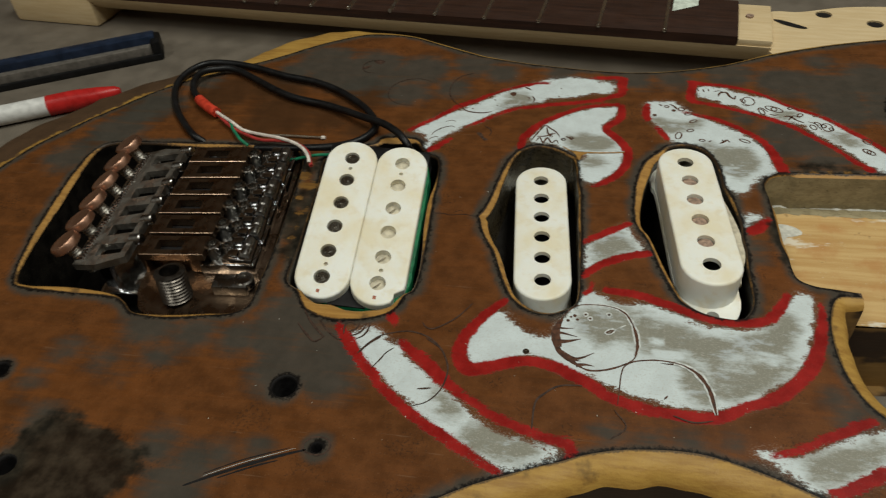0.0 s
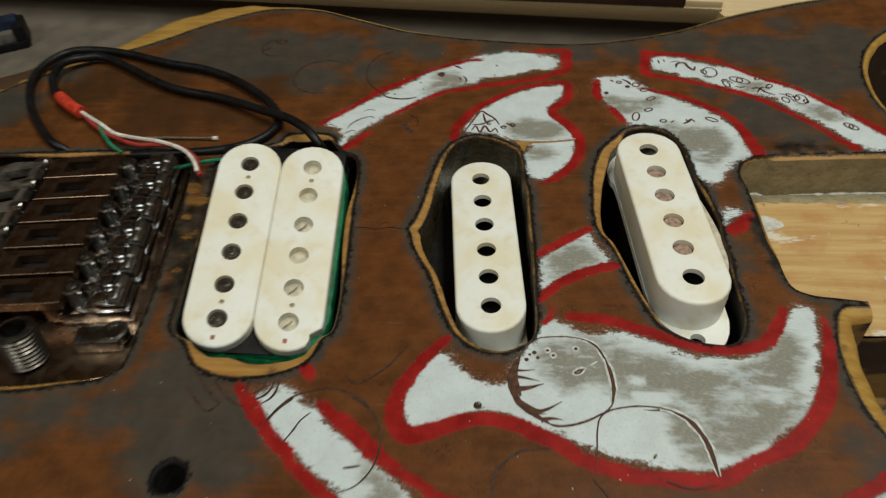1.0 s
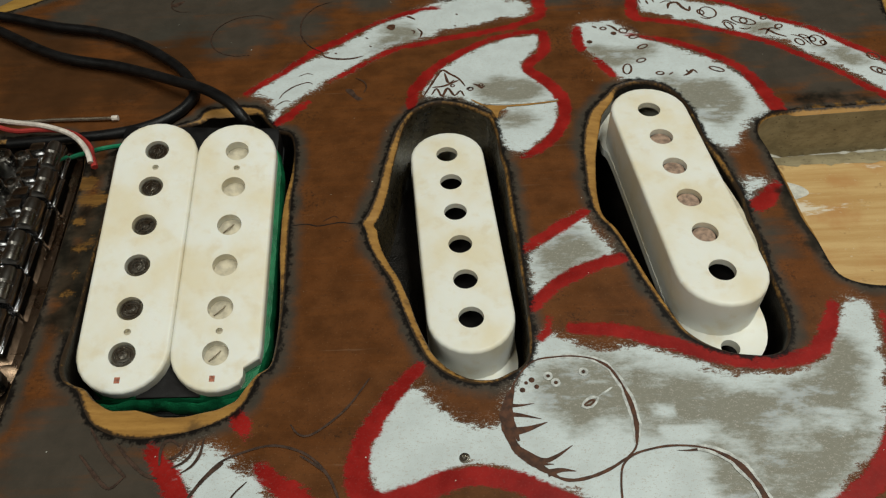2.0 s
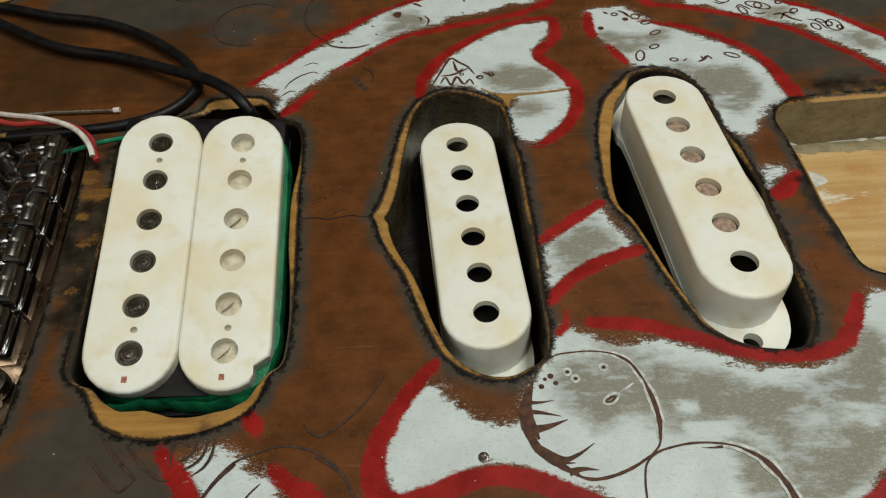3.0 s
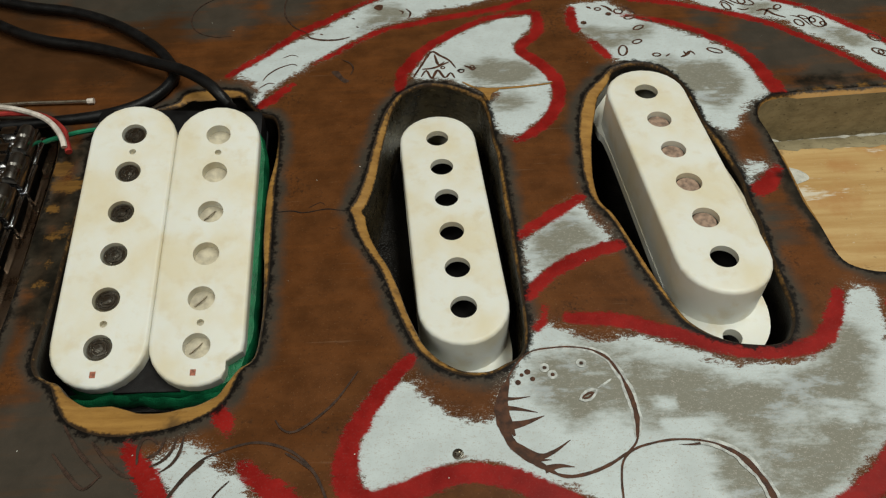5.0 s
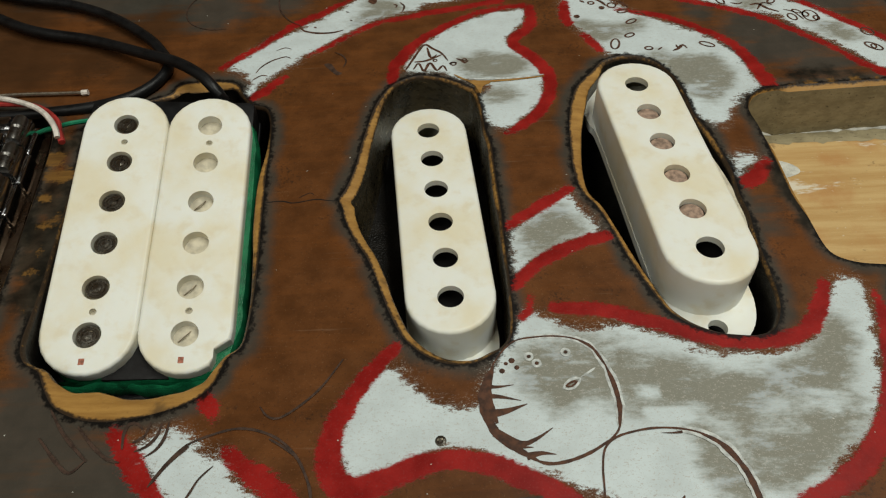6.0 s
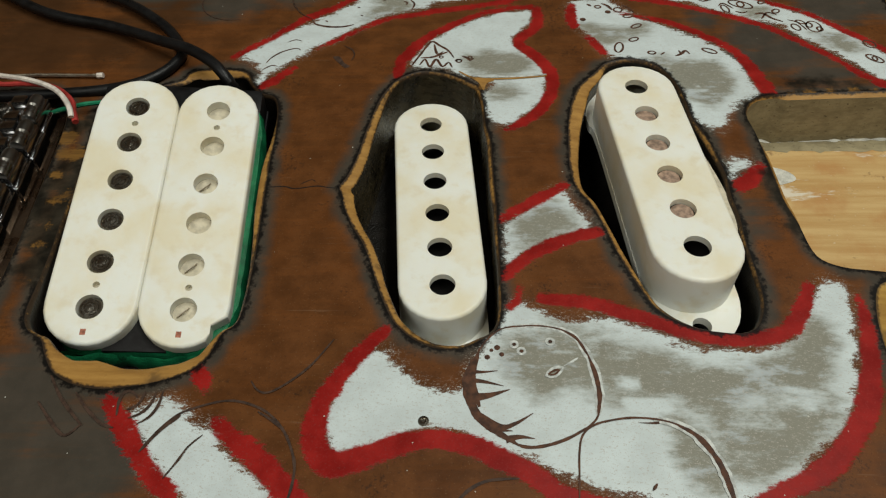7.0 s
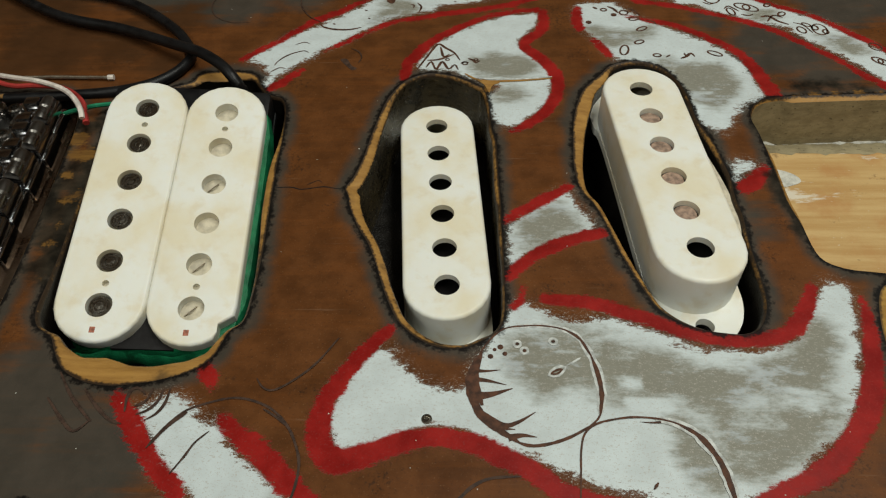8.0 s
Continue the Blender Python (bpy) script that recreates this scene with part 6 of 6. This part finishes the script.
    stroke([(-28.1, -65.0), (-27.0, -62.9), (-25.5, -60.4), (-22.9, -57.7), (-19.2, -56.1), (-15.2, -55.1), (-11.5, -55.5), (-7.6, -57.2), (-4.6, -59.9), (-2.5, -63.1), (-0.9, -67.6), (-1.2, -72.8), (-2.7, -76.6), (-5.3, -79.5), (-8.9, -81.1)], 0.5)
    stroke([(-27.9, -64.6), (-25.5, -60.8), (-22.6, -58)], 0.8)
    stroke([(-22.7, -69.6), (-21.0, -66.5), (-19.8, -63.9), (-17.8, -61.7)], 0.4)
    stroke([(-31.9, -58.6), (-30.1, -57.8), (-28.6, -55.9), (-28.2, -53.4)], 0.55)
    stroke([(-30.0, -59.7), (-28.3, -58.5), (-27.2, -56.3), (-27.0, -53.2)], 0.6)
    stroke([(-34.1, -58.1), (-34.5, -55.2), (-34.0, -53.4), (-32.5, -53.4), (-31.3, -54.6)], 0.6)
    stroke([(-32.6, -57), (-30.8, -55.8), (-30.2, -53.2)], 0.6)
    stroke([(-8.3, -75.3), (-6.4, -75), (-4.5, -74.6)], 0.5)
    stroke([(-9, -57.2), (-6.4, -58.8), (-4.4, -60.4)], 0.5)
    stroke([(-16.5, 69.2), (-20.4, 72.5), (-23.6, 79.1), (-23.9, 87.3), (-20.8, 93.9), (-15.5, 97.0)], 0.4)
    stroke([(-3.0, 48.5), (-2.4, 51.0), (-3.4, 53.6), (-5.9, 55.5)], 0.35)
    for cx, cy, r in ((-40, 80, 11), (-62, 101, 6)):
        stroke(list(circle(cx, cy, r, 14))[2:12], 0.3)
    stroke([(-11.4, -51.0), (-9.9, -52.9), (-7.8, -53.4), (-4.5, -51.3), (-0.8, -47.6), (2.8, -41.9)], 0.45)
    stroke([(-49.3, -55.4), (-44.9, -59.9), (-42.0, -62.0), (-39.8, -59.8)], 0.6)
    stroke([(-43.0, -53.5), (-39.7, -57.0), (-36.2, -59.8), (-33.9, -60.5)], 0.6)
    stroke([(-48.9, -50.0), (-45.3, -54.7), (-41.2, -58.7), (-39.6, -60.1)], 0.6)
    stroke([(60, -76), (65, -77.5), (70, -76.5)], 0.5)
    stroke([(45, -76), (48, -81), (44, -85)], 0.4)
    crack = Geo()
    ribbon(crack, [(-17.8, -0.5), (-13.7, -0.2), (-11.5, -0.9), (-9.8, -0.8), (-6.0, -0.1), (-3.4, -0.6), (-1.2, -0.8)], 0.32)
    ribbon(crack, [(-10, 0.5), (-7.5, 2.0), (-6.5, 1.2)], 0.2)
    crack.link("hairline_crack", HOLE, BODY, "hairline crack in the finish")
    for pts in ([(-64, 106), (-60.5, 107), (-58.6, 105.6), (-60.4, 103.2)], [(-8.2, 50.2), (-6.4, 50.4), (-4.8, 47.4), (-3.2, 46), (-4.4, 45.2), (-6.2, 47.2)], [(-68, 100), (-64, 102), (-66, 98.6)]):
        o = spline(pts, True, 0.5)
        Geo().plate(o, [], 0.05).link("dent", PENCIL, BODY, "small dark dent")
    Geo().lathe([(1.0, 0.0), (0.95, 0.16), (0.5, 0.2), (0.4, 0.05), (0.01, 0.05)], 18, Matrix.Translation((20.4, -58.8, 0.03)), False, False).link("flush_screw", POLE_STEEL, BODY, "small flush screw in the white paint")
    rng = random.Random(11)
    dust = Geo()
    for _ in range(110):
        x, y, r = rng.uniform(-70, 118), rng.uniform(-95, 95), rng.uniform(0.06, 0.17)
        if inside(np.array([(x, y)]), BODY_LOOP)[0] and not any(inside(np.array([(x, y)]), c)[0] for c in CUTS):
            o = circle(x, y, r, 6) + np.array([[rng.uniform(-0.5, 0.5) * r, rng.uniform(-0.5, 0.5) * r] for _ in range(6)])
            dust.add([(*p, 0.05) for p in o], [tuple(range(6))])
    tagged(dust.link("dust_fleck", GLUE, BODY, "scattered pale dust flecks"), kind="stuff")
    # channel worn by a cable, running into the small oval hole
    gouge = Geo()
    ribbon(gouge, [(-33.5, -97.6), (-38, -99.4), (-43, -101.6), (-48, -104), (-54.2, -107.2), (-62, -111.6)], 1.0)
    ribbon(gouge, [(-38, -97.6), (-44, -100.2), (-50, -103), (-58, -107.6)], 0.35, False, 0.06)
    ribbon(gouge, [(-40, -101.6), (-46, -104.2), (-54, -108.4)], 0.5, False, 0.07)
    gouge.link("gouge", HOLE, BODY, "dark charred gouge")
    # Flat pale ribbon painted as a highlight beside the gouge.
    shine = Geo()
    ribbon(shine, [(-36.5, -97.6), (-43, -100.6), (-49, -103.4), (-58, -108.4)], 0.14, False, 0.08)
    shine.link("gouge_shine", SCRAPE, BODY, "pale line painted as shine along the gouge")
    ribbon(ring := Geo(), [(-34.6, -95.6), (-32.4, -93.7), (-29.1, -93.8), (-27.4, -95.8), (-28.6, -98.2), (-31.6, -98.8), (-34.2, -97.8)], 0.5, True)
    ring.link("scored_ring", PENCIL, BODY, "scored ring round the hole")


drawn_lines()

# ---------------------------------------------------------------- things behind the body on the bench


def guitar_neck():
    m = millimetres(109.5, 171.8, 0, 0, 0, -7.3)
    t = thing("guitar_neck", "loose maple guitar neck with dark fretboard and bare headstock", "guitar neck", m)
    length = 470

    def half(x):
        return 43 + (-x) * 13.5 / length

    xs = np.linspace(-length, 0, 12)
    board = Geo()
    board.rings([[(x, 0, -23), (x, 0.2, -18.0), (x, half(x) * 0.25, -17.1), (x, half(x) * 0.5, -16.9), (x, half(x) * 0.75, -17.1), (x, half(x) - 0.2, -18), (x, half(x), -23)] for x in xs], True, True, True)
    board.link("fretboard", ROSEWOOD, t, "dark rosewood fretboard")
    back = Geo()
    prof = [(0.0, -22.8), (0.8, -26), (3.5, -30.5), (9, -35), (16, -38), (22, -39), (28, -38), (35, -34.5), (40.5, -30), (43, -22.8)]
    back.rings([[(x, y * half(x) / 43, z) for y, z in prof] for x in list(xs) + [8, 17]], True, True, True)
    back.link("neck_back", MAPLE, t, "pale maple neck back")
    Geo().box((-470, 0.4, -44), (-402, 53.5, -22.9), 3).link("heel", MAPLE, t, "square maple neck heel")
    for k in range(1, 21):
        x = -648 * (1 - 2 ** (-k / 12))
        fret = Geo().rings([[(x - 1.2, y, z - 0.1), (x - 0.8, y, z + 0.75), (x, y, z + 1.1), (x + 0.8, y, z + 0.75), (x + 1.2, y, z - 0.1)]
                            for y, z in ((0.4, -18.0), (half(x) * 0.25, -17.1), (half(x) * 0.5, -16.9), (half(x) * 0.75, -17.1), (half(x) - 0.4, -18.0))], True, True, True)
        fret.lathe([(0.01, -1.1), (0.8, -0.9), (1.25, -0.2), (1.25, 0.3), (0.8, 1.0), (0.01, 1.25)], 12, Matrix.Translation((x, 0.6, -17.4)), False, False)
        fret.link("fret", FRET, t, "nickel fret" if k == 1 else "")
    Geo().plate(np.array([(-34, 22), (-21, 31), (-21, 41), (-34, 41)]), [], -16.7).link("inlay", PEARL, t, "pearl trapezoid inlay")
    Geo().box((0.2, 0.6, -23), (17, 42.4, -19.5), 0.8).link("nut_shelf", MAPLE, t, "bare nut shelf")
    Geo().lathe([(2.0, -19.4), (2.0, -18.6), (0.01, -18.4)], 16, Matrix.Translation((6, 27, 0)), False, False).link("nut_screw", SLUG, t, "dull nut clamp screw")
    head = Geo()
    o = spline([(16, 0.5), (24, -2.5), (33, -7), (48, -11), (75, -15), (115, -12), (160, 0), (196, 22), (200, 40), (180, 56), (140, 62), (95, 62), (60, 58), (34, 48), (16, 42.5)], True, 2.5)
    bores = [circle(45, 46.5, 4.2), circle(69.6, 38.8, 4.2), circle(93.3, 32.6, 4.2), circle(117, 27, 4.2), circle(141, 21.6, 4.2), circle(165, 18, 4.2)]
    head.plate(o, bores, -24.5).plate(o, bores, -38.5, True)
    head.rings([np.column_stack([o, np.full(len(o), z)]) for z in (-38.5, -24.5)])
    for b in bores:
        head.rings([np.column_stack([b, np.full(len(b), z)]) for z in (-24.5, -38.5)])
    head.link("headstock", MAPLE, t, "bare pale maple headstock with tuner holes")
    # Black discs set just under the face stand for shade in the bores.
    for b in bores:
        Geo().plate(b * 1.0, [], -25.4).link("tuner_bore_shade", HOLE, t)
    slot = spline([(19, 36), (24, 31), (32, 27.5), (36, 28.5), (30, 32.5), (23, 36)], True, 1)
    # The slot is a flat black shape, its inner shade painted on.
    Geo().plate(slot, [], -24.3).link("truss_rod_slot", HOLE, t, "dark truss rod slot")


guitar_neck()


def marker():
    a, b = Vector((-300, 97, -38.3)), Vector((-225, 135.5, -38.3))
    ang = math.degrees(math.atan2(b.y - a.y, b.x - a.x))
    t = thing("marker_pen", "white and red marker pen lying on the bench", "marker", millimetres(a.x, a.y, a.z, 0, 90, ang))
    length = (b - a).length
    Geo().lathe([(5.0, -60), (5.4, -58), (5.4, length * 0.535)], 28).link("barrel", MARKER_WHITE, t, "white plastic barrel")
    Geo().lathe([(5.6, length * 0.535), (5.6, length * 0.72), (4.6, length * 0.86), (3.2, length * 0.97), (1.8, length * 1.0)], 28).link("cap", MARKER_RED, t, "red plastic cap")


marker()


def tool_case():
    t = thing("tool_case", "narrow dark blue plastic tool case on the bench", "tool case", millimetres(-232, 196, BENCH_Z, 0, 0, 27))
    Geo().box((-150, -9, 0), (0, 0, 13), 1.2).link("lid", NAVY, t, "dark blue lid")
    Geo().box((-150, -17, 0), (2, -14.4, 4), 0.8).link("base", BLACK, t, "black lower half")
    Geo().box((-3, -16, 0), (3, 0.5, 11.5), 1.5).link("end_cap", BLACK, t, "black end cap")
    Geo().box((-150, -14, 0), (-3, -9, 8.5), 0.6).link("insert", CASE_INSERT, t, "pale inner strip")


tool_case()


def fixture(x, y):
    t = thing("assumed_ceiling_light", "long white ceiling light fitting, unseen and assumed", "ceiling light", millimetres(x, y, TOP), "ceiling lights")
    Geo().box((-170, -600, -20), (170, 600, 0), 4).link("housing", CEIL_PAINT, t)


fixture(480, -120)
# Housing made up to go with the added fill lamp.
fixture(-620, -850)
